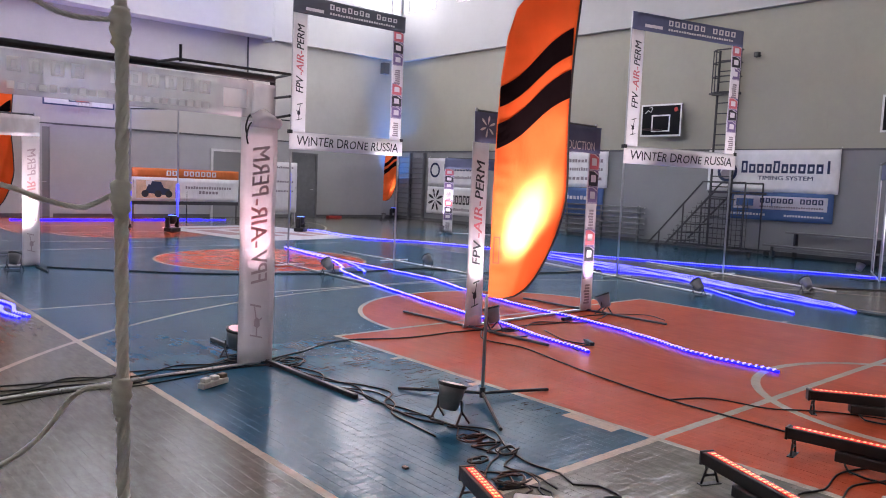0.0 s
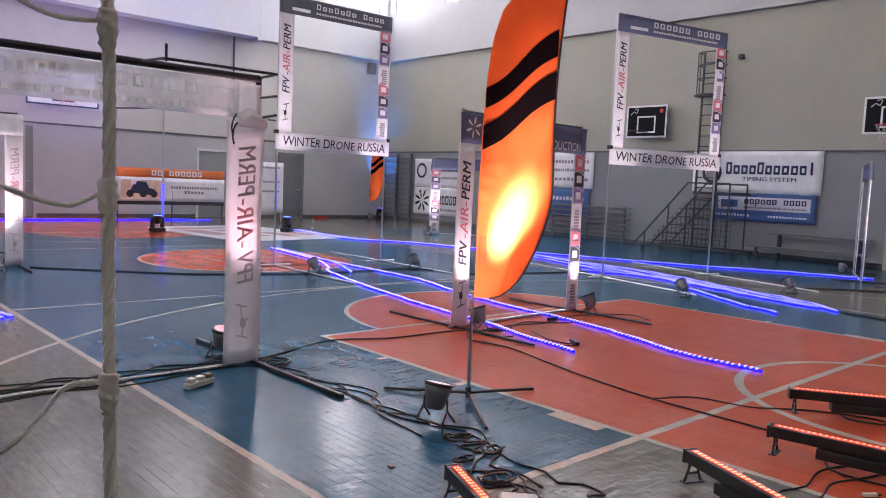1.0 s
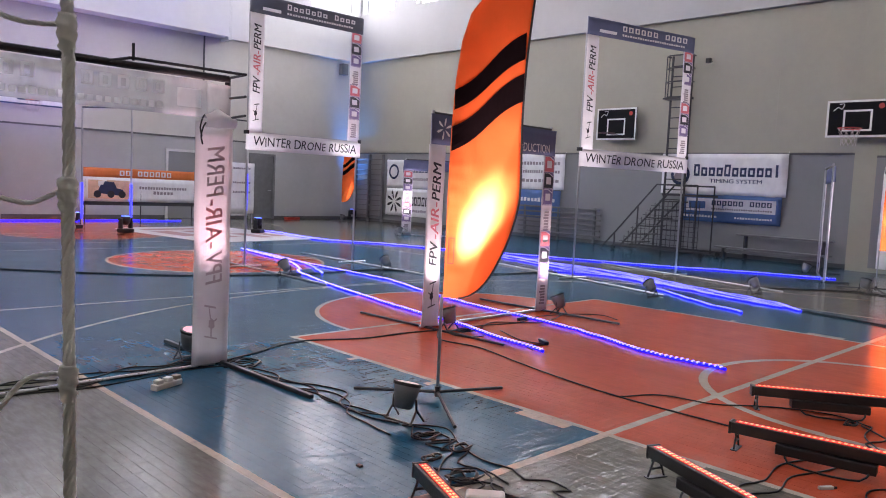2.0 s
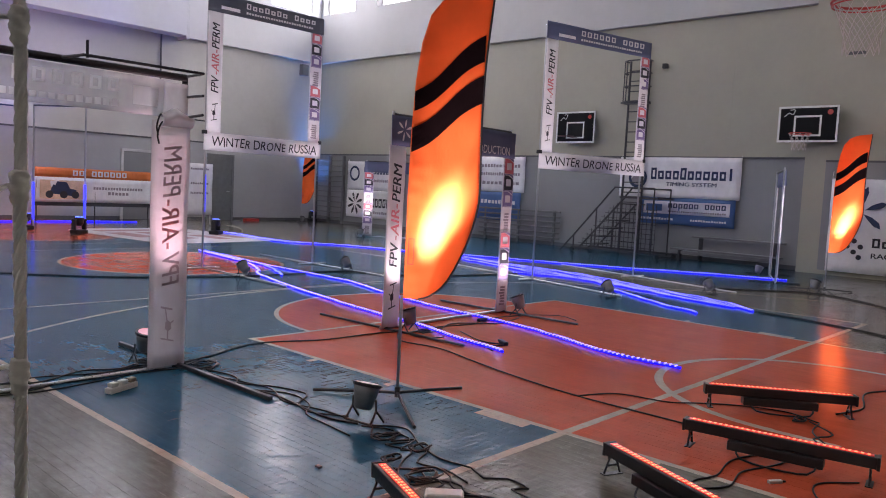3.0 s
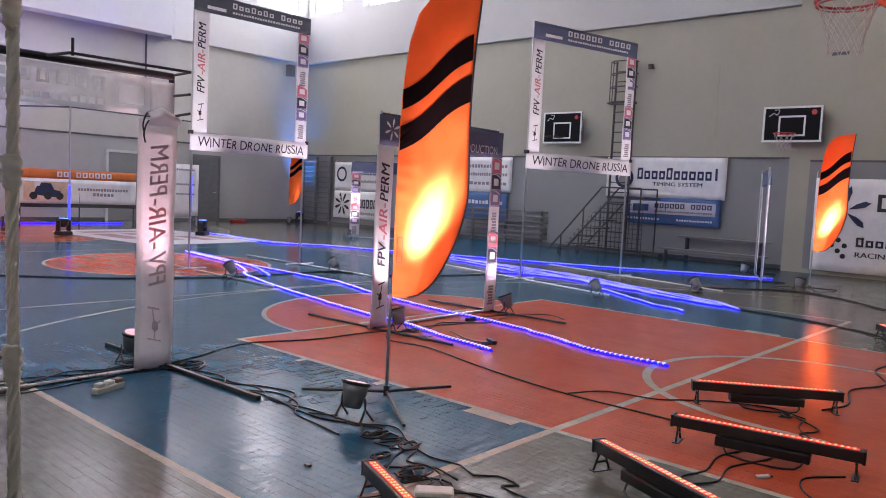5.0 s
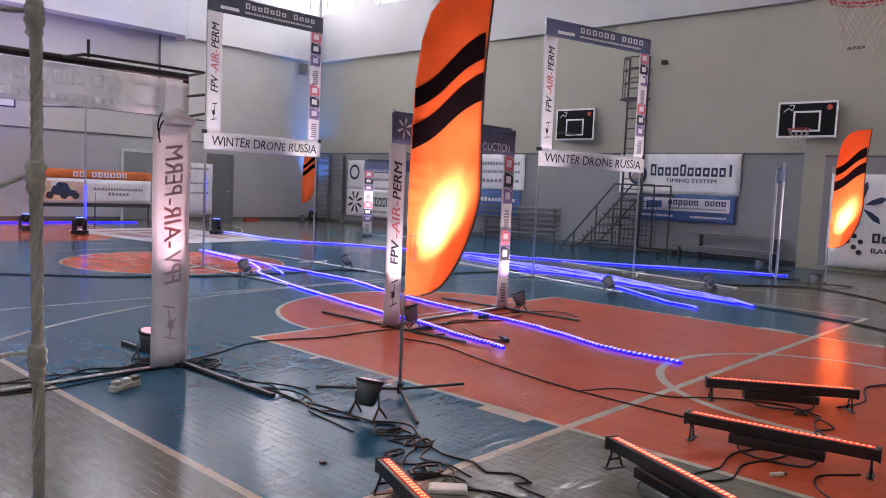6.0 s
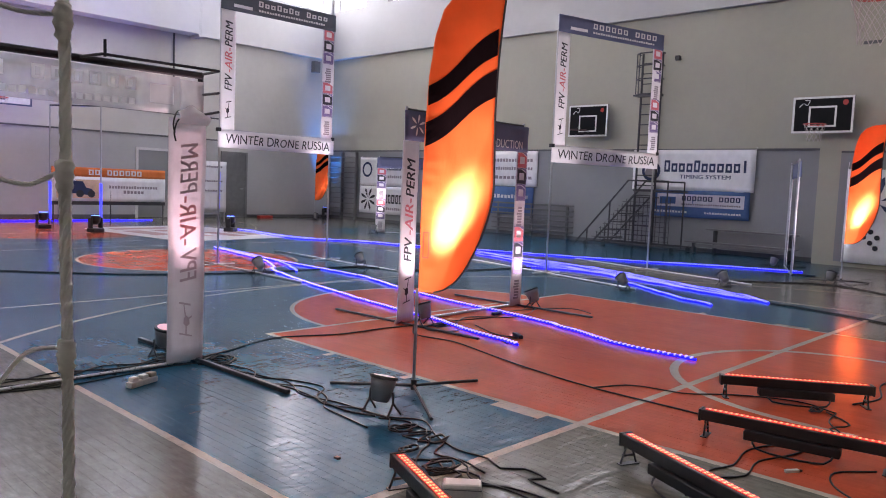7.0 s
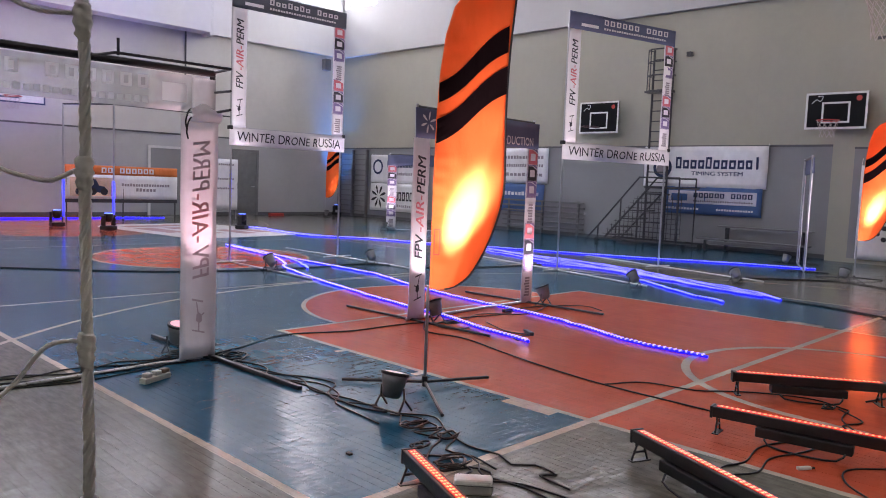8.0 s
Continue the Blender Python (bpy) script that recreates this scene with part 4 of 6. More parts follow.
FLOODS = [
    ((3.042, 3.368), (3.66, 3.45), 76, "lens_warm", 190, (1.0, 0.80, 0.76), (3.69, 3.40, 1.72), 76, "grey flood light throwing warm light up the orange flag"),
    ((5.33, 5.28), (5.28, 5.5), 70, "lens_warm", 95, (1.0, 0.90, 0.92), (5.28, 5.5, 1.2), 60, "grey flood light at the foot of a gate panel"),
    ((7.22, 5.33), (7.15, 5.6), 66, "lens_warm", 85, (1.0, 0.90, 0.92), (7.17, 5.58, 0.9), 75, "grey flood light beside the gate panel"),
    ((2.71, 5.54), (2.74, 5.26), 78, "lens_pink", 330, (1.0, 0.70, 0.73), (2.72, 5.25, 1.40), 34, "flood light behind the thin white panel"),
    ((6.22, 9.66), (6.24, 10.8), 40, "lens_warm", 520, (1.0, 0.93, 0.95), (6.3, 10.85, 3.0), 40, "small flood light on the floor under the raised gate"),
    ((8.14, 9.60), (8.2, 10.8), 40, "lens_warm", 520, (1.0, 0.93, 0.95), (8.3, 10.82, 3.0), 40, "small flood light on the floor under the raised gate"),
    ((9.74, 5.58), (10.3, 7.2), 40, "lens_warm", 520, (1.0, 0.95, 0.93), (10.6, 7.4, 3.0), 40, "small flood light on the floor before the raised gate"),
    ((11.75, 4.93), (12.6, 6.7), 40, "lens_warm", 520, (1.0, 0.95, 0.93), (12.75, 6.9, 3.0), 40, "small flood light on the floor before the raised gate"),
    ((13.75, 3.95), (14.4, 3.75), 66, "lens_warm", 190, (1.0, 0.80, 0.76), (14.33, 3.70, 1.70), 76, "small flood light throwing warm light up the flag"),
    ((15.75, 5.62), (16.2, 5.5), 60, "lens_warm", 1300, (1.0, 0.93, 0.95), (15.2, 5.1, 1.2), 60, "small flood light beside the distant gate"),
    ((2.45, 11.75), (2.7, 12.1), 66, "lens_warm", 300, (1.0, 0.84, 0.84), (2.74, 12.1, 1.2), 60, "small flood light at the far gate panel"),
    ((16.75, 22.35), (17.2, 22.6), 66, "lens_warm", 300, (1.0, 0.86, 0.68), (17.22, 22.58, 1.1), 22, "small flood light at the corner flag"),
    ((14.1, 16.1), (14.5, 16.2), 66, "lens_warm", 250, (1.0, 0.94, 0.95), (14.46, 16.24, 1.2), 60, "small flood light at the distant panel"),
]
for foot, to, tilt, lens, power, colour, aim, angle, label in FLOODS:
    turn = math.degrees(math.atan2(to[1] - foot[1], to[0] - foot[0])) - 90
    flood_light(pose(foot[0], foot[1], 0, 0, 0, turn) @ Matrix.Scale(0.85, 4), tilt, lens, label)
    way = Vector((to[0] - foot[0], to[1] - foot[1], 0)).normalized()
    eye = Vector((foot[0], foot[1], 0.145)) + 0.13 * (way * math.cos(radians(tilt)) + Vector((0, 0, 1)) * math.sin(radians(tilt)))
    spot_lamp(eye, aim, power, colour, angle)
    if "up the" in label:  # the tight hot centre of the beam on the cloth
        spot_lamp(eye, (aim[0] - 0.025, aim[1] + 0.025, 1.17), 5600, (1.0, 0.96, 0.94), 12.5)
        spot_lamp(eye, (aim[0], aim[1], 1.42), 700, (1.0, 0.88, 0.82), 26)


def wash_bar(m, length, label):
    """A metre-long LED batten on two feet: x runs along it, the light window on top."""
    b = thing("led_wash_bar", m, label, "stage light", "LED wash bars")
    z = 0.13
    part("housing", boxes(((0, -0.036, z - 0.035), (length, 0.036, z + 0.028)), bevel=0.005), M["black"], b)
    part("light_window", boxes(((0.02, -0.017, z + 0.028), (length - 0.02, 0.017, z + 0.031))), M["led_red"], b, "glowing red LED window")
    for x0 in (-0.012, length - 0.004):
        part("end_cap", boxes(((x0, -0.039, z - 0.04), (x0 + 0.016, 0.039, z + 0.031)), bevel=0.003), M["black"], b)
    n = int(length / 0.032)
    lit = bmesh.new()
    for k in range(n):
        x = 0.045 + (length - 0.09) * k / (n - 1)
        for s in (-0.0075, 0.0075):
            box(lit, (x - 0.007, s - 0.005, z + 0.031), (x + 0.007, s + 0.005, z + 0.033))
    tagged(part("led_panel", lit, M["led_red_hot"], b, "two rows of red LEDs"), kind="stuff")
    for x in (0.03, length - 0.03):
        for s in (-1, 1):
            part("foot", tubes([(x, s * 0.015, z - 0.03), (x, s * 0.05, 0.005)], [(x, s * 0.03, 0.09), (x, -s * 0.03, 0.085)],
                               [(x, s * 0.038, 0.05), (x, -s * 0.038, 0.045)], r=0.006, sides=6), M["black"], b)
        part("foot_plate", boxes(((x - 0.018, -0.06, 0.0), (x + 0.018, 0.06, 0.005))), M["black"], b)
    part("power_box", boxes(((0.25 * length, -0.055, 0.035), (0.75 * length, 0.025, 0.09)), bevel=0.006), M["black"], b, "black ribbed power box")
    part("cable_tail", tubes(smooth_line([(0.3 * length, -0.03, 0.05), (0.33 * length, -0.09, 0.012), (0.5 * length, -0.13, 0.008), (0.68 * length, -0.1, 0.01), (0.72 * length, -0.04, 0.05)]), r=0.006, sides=6),
         M["rubber"], b)
    return b


for a, b in (((3.492, 1.928), (3.102, 1.008)), ((5.217, 2.153), (5.767, 1.34)), ((4.27, 1.865), (4.435, 0.88)), ((2.357, 2.483), (1.972, 1.558)), ((9.75, 1.90), (8.95, 1.35))):
    wash_bar(along(a, b), 1.0, "black LED wash bar glowing red on the painted floor")


def moving_head(m, label):
    h = thing("moving_head_light", m, label, "stage light", "moving head lights")
    part("base", boxes(((-0.15, -0.13, 0.01), (0.15, 0.13, 0.11)), bevel=0.02), M["black"], h)
    for s in (-1, 1):
        part("yoke_arm", boxes(((s * 0.145 - 0.025, -0.06, 0.11), (s * 0.145 + 0.025, 0.06, 0.36)), bevel=0.015), M["black"], h)
    bm = bmesh.new()
    tube(bm, [(0, 0, 0.2), (0, 0, 0.26), (0, 0, 0.37), (0, 0, 0.40)], [0.06, 0.1, 0.115, 0.105], 16)
    part("head", bm, M["black"], h, "", True)
    bm = bmesh.new()
    tube(bm, [(0, 0, 0.40), (0, 0, 0.41)], 0.09, 16)
    part("lens", bm, M["lens_blue"], h, "blue lit lens")
    return h


for x, y, turn in ((7.15, 18.0, 20), (6.5, 19.45, 0), (10.42, 17.55, 35), (18.1, 23.5, 10)):
    moving_head(pose(x, y, 0, 0, 0, turn), "black moving head light with a blue beam")
spot_lamp((18.1, 23.5, 0.45), (18.22, 23.62, 6.1), 2000, (0.04, 0.30, 1.0), 44, 1.0)
spot_lamp((7.2, 18.0, 0.45), (7.3, 18.15, 2.0), 1300, (0.04, 0.06, 1.0), 50, 0.9)
spot_lamp((6.5, 19.45, 0.45), (6.6, 19.4, 2.0), 1300, (0.04, 0.06, 1.0), 50, 0.9)
spot_lamp((10.45, 17.6, 0.45), (10.58, 18.4, 1.5), 600, (0.10, 0.16, 1.0), 40, 0.9)
spot_lamp((6.5, 19.5, 0.45), (7.0, 24.0, 6.6), 820, (0.48, 0.45, 1.0), 72, 0.9)


# ---- LED rope lights on the floor ----
def rope_light(points, label, beads="", r=0.015):
    line = smooth_line([(x, y, 0.012) for x, y in points], 0.09)
    rnd = random.Random(len(points) * 13 + int(points[0][0] * 10))
    sway, seed = (0.05, 0.10) if points[0][0] > 9.5 else (0.01, 0.015), rnd.uniform(0, 50)
    line = [p + Vector((rnd.uniform(-1, 1) * 0.012 + sway[1] * noise.noise((p.y * 2.6, seed, 0)), rnd.uniform(-1, 1) * 0.012 + sway[0] * noise.noise((p.y * 3.0, seed, 9)), 0)) for p in line]
    t = thing("rope_light", Matrix.Identity(4), label, "rope light", "rope lights")
    part("tube", tubes(line, r=r, sides=6), M["led_blue"], t, "clear tube glowing violet blue")
    if beads:
        bm = bmesh.new()
        carry = 0.0
        for a, b in zip(line, line[1:]):
            d = (b - a).length
            while carry < d:
                q = a + (b - a) * carry / d
                w = (b - a).normalized()
                n = w.cross(Vector((0, 0, 1)))
                box(bm, (-0.007, -0.0165, 0.0), (0.007, 0.0165, 0.0145), Matrix.Translation(q + Vector((0, 0, 0.004))) @ Matrix((w, n, Vector((0, 0, 1)))).transposed().to_4x4())
                carry += 0.052
            carry -= d
        tagged(part("led_chain", bm, M[beads], t, "row of blue-white LEDs"), kind="stuff")
    return t


ROPES = [
    [(7.72, 13.6), (7.5, 11.6), (7.42, 10.4), (7.35, 8.7), (7.0, 7.47), (6.72, 6.2), (6.66, 5.45), (6.52, 4.6), (6.18, 3.5), (6.17, 2.78)],
    [(7.66, 13.4), (7.35, 11.4), (6.9, 10.3), (6.62, 9.9), (6.2, 8.45), (5.95, 7.3), (5.76, 6.25), (5.69, 5.6), (5.49, 4.8), (5.37, 4.1)],
    [(11.0, 18.2), (10.75, 15.2), (11.6, 14.0), (12.1, 12.4), (12.8, 11.0), (13.45, 9.6), (14.1, 8.0), (15.0, 6.6), (15.45, 5.1)],
    [(11.1, 18.0), (10.95, 15.4), (11.75, 13.8), (12.2, 12.3), (12.9, 10.8), (13.7, 9.0), (14.5, 7.2), (15.4, 5.6), (15.6, 5.0)],
    [(12.3, 10.7), (12.05, 9.0), (11.95, 7.8), (11.6, 6.7), (11.15, 5.5), (10.85, 4.6), (10.43, 3.74)],
    [(12.4, 10.5), (12.15, 8.8), (12.05, 7.6), (11.75, 6.6), (11.25, 5.4), (10.95, 4.5), (10.6, 3.95)],
    [(11.0, 8.3), (11.35, 7.45), (11.2, 6.6), (10.65, 6.05), (9.9, 4.95), (9.52, 4.13)],
    [(11.9, 9.9), (11.5, 8.6), (11.3, 7.6), (11.5, 6.9), (11.2, 6.0), (10.9, 5.2)],
    [(12.0, 10.4), (11.7, 9.1), (11.6, 8.0), (11.35, 6.9), (11.0, 5.7), (10.7, 4.8), (10.55, 4.2)],
    [(11.05, 18.1), (10.85, 15.3), (11.68, 13.9), (12.25, 12.2), (12.95, 10.9), (13.5, 9.3), (14.2, 7.7), (15.1, 6.2), (15.5, 5.2)],
    [(12.5, 10.8), (12.0, 9.2), (11.75, 8.1), (11.5, 7.0), (11.1, 5.9), (10.75, 4.9), (10.5, 4.0)],
    [(7.78, 13.5), (7.6, 12.0), (7.36, 10.8), (7.05, 10.0), (6.85, 9.6)],
    [(1.72, 9.2), (1.79, 8.7), (1.74, 8.3), (1.78, 8.0)],
    [(1.62, 9.2), (1.68, 8.7), (1.64, 8.3), (1.70, 7.95)],
    [(5.0, 22.2), (6.4, 22.25), (8.1, 22.35), (9.5, 22.3), (10.6, 22.4)],
    [(4.6, 22.5), (6.2, 22.5), (7.6, 22.4), (9.0, 22.55), (9.9, 22.5)],
]
for k, pts in enumerate(ROPES):
    rope_light(pts, "violet-blue LED rope light lying loosely on the floor", "led_bead" if k < 2 else "led_bead_deep" if k < 14 else "", 0.0125 if k < 14 else 0.026)


# ---- cables ----
def cable(points, label, r=0.0052, lift=0.0):
    rnd = random.Random(int(points[0][0] * 100 + points[-1][1] * 10))
    pts = [(x + rnd.uniform(-1, 1) * 0.012, y + rnd.uniform(-1, 1) * 0.012, r + (q[0] if q else lift)) for x, y, *q in points]
    bm = tubes(smooth_line(pts, 0.05), r=r, sides=6)
    return lone("cable", bm, M["rubber"], label, "cable", "", "floor cables", True)


CABLE = "black rubber cable lying on the hall floor"
cable([(1.0, 5.33), (1.35, 5.36), (1.7, 5.28), (2.2, 5.24), (2.6, 5.36), (2.85, 5.33), (3.2, 5.42), (3.75, 5.62), (4.35, 5.42), (4.9, 5.4), (5.25, 5.34)], CABLE, 0.0065)
cable([(0.9, 5.5), (1.2, 5.42), (1.5, 5.55), (1.85, 5.36), (2.2, 5.5), (2.45, 5.42), (2.62, 5.5)], CABLE)
cable([(0.9, 5.2), (1.3, 5.30), (1.75, 5.2), (2.1, 5.32), (2.5, 5.3), (2.8, 5.18)], CABLE)
cable([(2.86, 5.22), (3.02, 5.32), (3.12, 5.2), (2.98, 5.05), (2.86, 5.0), (2.84, 4.5), (2.93, 4.15), (2.9, 3.6), (2.97, 3.35)], CABLE, 0.0065)
cable([(2.82, 5.2), (2.9, 4.9), (2.96, 4.55), (3.02, 4.3), (2.92, 4.0), (2.98, 3.7), (3.0, 3.4)], CABLE)
cable([(2.9, 5.15), (3.0, 4.75), (2.86, 4.45), (3.05, 4.15), (3.0, 3.85), (2.86, 3.7), (2.83, 3.45), (2.8, 3.2)], CABLE)
cable([(2.87, 5.3), (3.08, 5.28), (3.1, 5.12), (2.94, 5.1), (2.86, 5.2)], CABLE)
cable([(2.97, 3.3), (3.06, 3.12), (2.92, 3.0), (3.05, 2.92), (2.86, 2.85), (2.96, 2.75), (2.80, 2.66), (2.83, 2.5), (2.78, 2.3)], CABLE)
cable([(3.0, 3.25), (2.9, 3.1), (3.04, 3.04), (2.98, 2.92), (2.85, 2.96), (2.9, 2.8), (2.75, 2.72), (2.62, 2.62), (2.52, 2.5)], CABLE)
cable([(3.02, 3.3), (3.14, 3.1), (3.0, 2.85), (2.92, 2.62), (2.95, 2.42), (2.9, 2.3), (2.98, 2.2), (2.95, 2.05), (2.88, 2.12), (2.86, 1.9)], CABLE)
cable([(2.5, 2.5), (2.62, 2.45), (2.72, 2.55), (2.66, 2.66), (2.54, 2.6), (2.56, 2.46), (2.7, 2.42), (2.74, 2.3), (2.62, 2.2)], CABLE)
cable([(2.48, 2.42), (2.6, 2.52), (2.7, 2.48), (2.68, 2.38), (2.58, 2.36), (2.62, 2.25), (2.75, 2.1), (2.78, 1.8)], CABLE)
cable([(2.6, 2.7), (2.72, 2.62), (2.82, 2.55), (2.78, 2.42), (2.68, 2.3), (2.72, 2.05), (2.66, 1.75)], CABLE)
cable([(5.25, 5.36), (4.95, 5.0), (5.0, 4.55), (4.86, 4.0), (4.73, 3.5), (4.65, 2.85), (4.65, 2.05), (4.6, 1.7)], CABLE, 0.0065)
cable([(4.66, 2.85), (4.95, 2.7), (5.05, 2.35), (5.2, 2.2), (5.4, 1.98), (5.5, 1.7), (5.42, 1.45)], CABLE)
cable([(5.25, 5.3), (5.6, 5.1), (5.4, 4.9), (5.2, 5.05), (5.35, 5.25), (5.8, 5.3), (6.3, 5.2), (6.8, 5.35), (7.2, 5.3)], CABLE)
cable([(5.7, 5.2), (6.1, 5.35), (6.5, 5.1), (6.9, 5.15), (7.25, 5.25), (7.6, 5.0), (7.5, 4.7)], CABLE)
cable([(5.35, 4.2), (5.45, 4.35), (5.65, 4.3), (5.6, 4.55), (5.8, 5.0)], CABLE)
cable([(10.45, 3.72), (10.3, 3.0), (10.1, 2.4), (9.85, 1.95), (9.6, 1.75)], CABLE, 0.012)
cable([(6.1, 9.75), (7.0, 9.7), (8.1, 9.68), (8.6, 8.9), (9.6, 8.4), (11.0, 8.2)], CABLE, 0.012)
cable([(2.9, 11.9), (3.6, 11.2), (4.6, 10.4), (5.6, 9.95), (6.2, 9.75)], CABLE, 0.010)
cable([(11.75, 4.9), (12.5, 5.1), (13.1, 4.7), (13.7, 4.0), (13.4, 3.2), (12.6, 2.4), (12.0, 1.6)], CABLE, 0.012)
cable([(5.42, 1.45), (5.15, 1.4), (4.9, 1.25), (4.72, 1.3), (4.55, 1.42), (4.2, 1.55), (3.9, 1.5), (3.7, 1.55), (3.5, 1.42), (3.3, 1.5)], CABLE)
cable([(5.4, 1.5), (5.2, 1.3), (5.0, 1.36), (4.8, 1.18), (4.6, 1.3), (4.3, 1.35), (4.05, 1.45), (3.8, 1.4), (3.6, 1.5), (3.45, 1.35)], CABLE)
cable([(5.75, 1.42), (6.1, 1.35), (6.6, 1.45), (7.1, 1.3), (7.7, 1.5), (8.6, 1.3)], CABLE, 0.0065)
cable([(4.4, 0.95), (4.2, 1.1), (4.0, 1.05), (3.85, 0.9), (3.7, 0.7)], CABLE)

def coil(x, y, size, turns, seed):
    """A loose tangle of cable round a point."""
    r = random.Random(seed)
    pts = []
    for k in range(turns * 8):
        a = 2 * math.pi * k / 8
        q = size * (0.6 + 0.5 * r.random())
        pts.append((x + q * math.cos(a) + 0.1 * size * k / 8, y + 0.7 * q * math.sin(a), 0.004 + 0.012 * r.random()))
    return cable(pts, "loose coil of black cable on the floor", 0.0055)


coil(2.66, 2.50, 0.10, 3, 1)
coil(2.92, 3.05, 0.09, 2, 2)
coil(2.95, 2.80, 0.07, 2, 3)
coil(2.72, 2.78, 0.06, 2, 4)
coil(3.0, 5.2, 0.08, 2, 5)
coil(2.62, 5.42, 0.07, 2, 6)
coil(5.42, 5.15, 0.10, 2, 7)
coil(5.35, 1.55, 0.06, 2, 8)
cable([(0.9, 5.62), (1.3, 5.5), (1.6, 5.45), (1.9, 5.5), (2.3, 5.38), (2.66, 5.44)], CABLE)
cable([(1.0, 5.14), (1.4, 5.2), (1.8, 5.12), (2.2, 5.16), (2.5, 5.22), (2.85, 5.12), (2.92, 4.7)], CABLE)
cable([(2.88, 5.05), (2.92, 4.6), (3.06, 4.35), (3.12, 4.05), (2.96, 3.9), (2.9, 3.72), (3.04, 3.5)], CABLE)
strip = thing("power_strip", pose(2.22, 4.87, 0, 0, 0, 22), "white power strip with plugs on the floor", "power strip")
part("body", boxes(((-0.12, -0.03, 0.0), (0.12, 0.03, 0.04)), bevel=0.008), M["white_plastic"], strip)
for x in (-0.075, 0.01, 0.085):
    part("plug", boxes(((x - 0.028, -0.025, 0.04), (x + 0.028, 0.025, 0.07)), bevel=0.008), M["white_plastic" if x < 0.05 else "wood"], strip)
case = thing("adapter_box", pose(2.50, 2.20, 0, 0, 0, -48), "white plastic adapter box beside the cables", "adapter box")
part("body", boxes(((-0.09, -0.05, 0.0), (0.09, 0.05, 0.07)), bevel=0.014), M["white_plastic"], case)
part("lid_seam", boxes(((-0.091, -0.051, 0.045), (0.091, 0.051, 0.049))), M["grey_wood"], case)
drop = thing("tape_scrap", pose(2.36, 2.94, 0.0), "small dark scrap on the floor", "scrap")
part("scrap", boxes(((-0.012, -0.02, 0.0), (0.012, 0.015, 0.012)), bevel=0.004), M["rubber"], drop)
for x, y, a in ((6.5, 5.3, 10), (5.68, 4.35, 60), (4.04, 1.26, -35)):
    plug = thing("cable_plug", pose(x, y, 0, 0, 0, a) @ Matrix.Scale(0.5 if a == -35 else 1.0, 4), "small plug joining two floor cables", "plug", "cable plugs")
    part("shell", boxes(((-0.08, -0.022, 0.0), (0.08, 0.022, 0.035)), bevel=0.008), M["rubber" if a != -35 else "white_plastic"], plug)
    part("collar", tubes([(0.08, 0, 0.018), (0.12, 0, 0.016)], r=0.012), M["rubber"], plug)


# ---- basketball hoops ----
def ring_line(cx, cy, z, r, n=28):
    return [(cx + r * math.cos(2 * math.pi * k / n), cy + r * math.sin(2 * math.pi * k / n), z) for k in range(n + 1)]


def hoop_net(r0=0.225, r1=0.14, depth=0.42, cords=12, rows=6):
    """A diamond net below a ring at the origin."""
    bm = bmesh.new()
    for sgn in (-1, 1):
        for k in range(cords):
            pts = []
            for j in range(rows * 2 + 1):
                f = j / (rows * 2)
                r = r0 + (r1 - r0) * min(1, f * 1.5) ** 0.8
                a = 2 * math.pi * (k + sgn * f * rows * 0.5) / cords
                pts.append((r * math.cos(a), r * math.sin(a), -depth * f))
            tube(bm, pts, 0.0035, 4, False)
    return bm


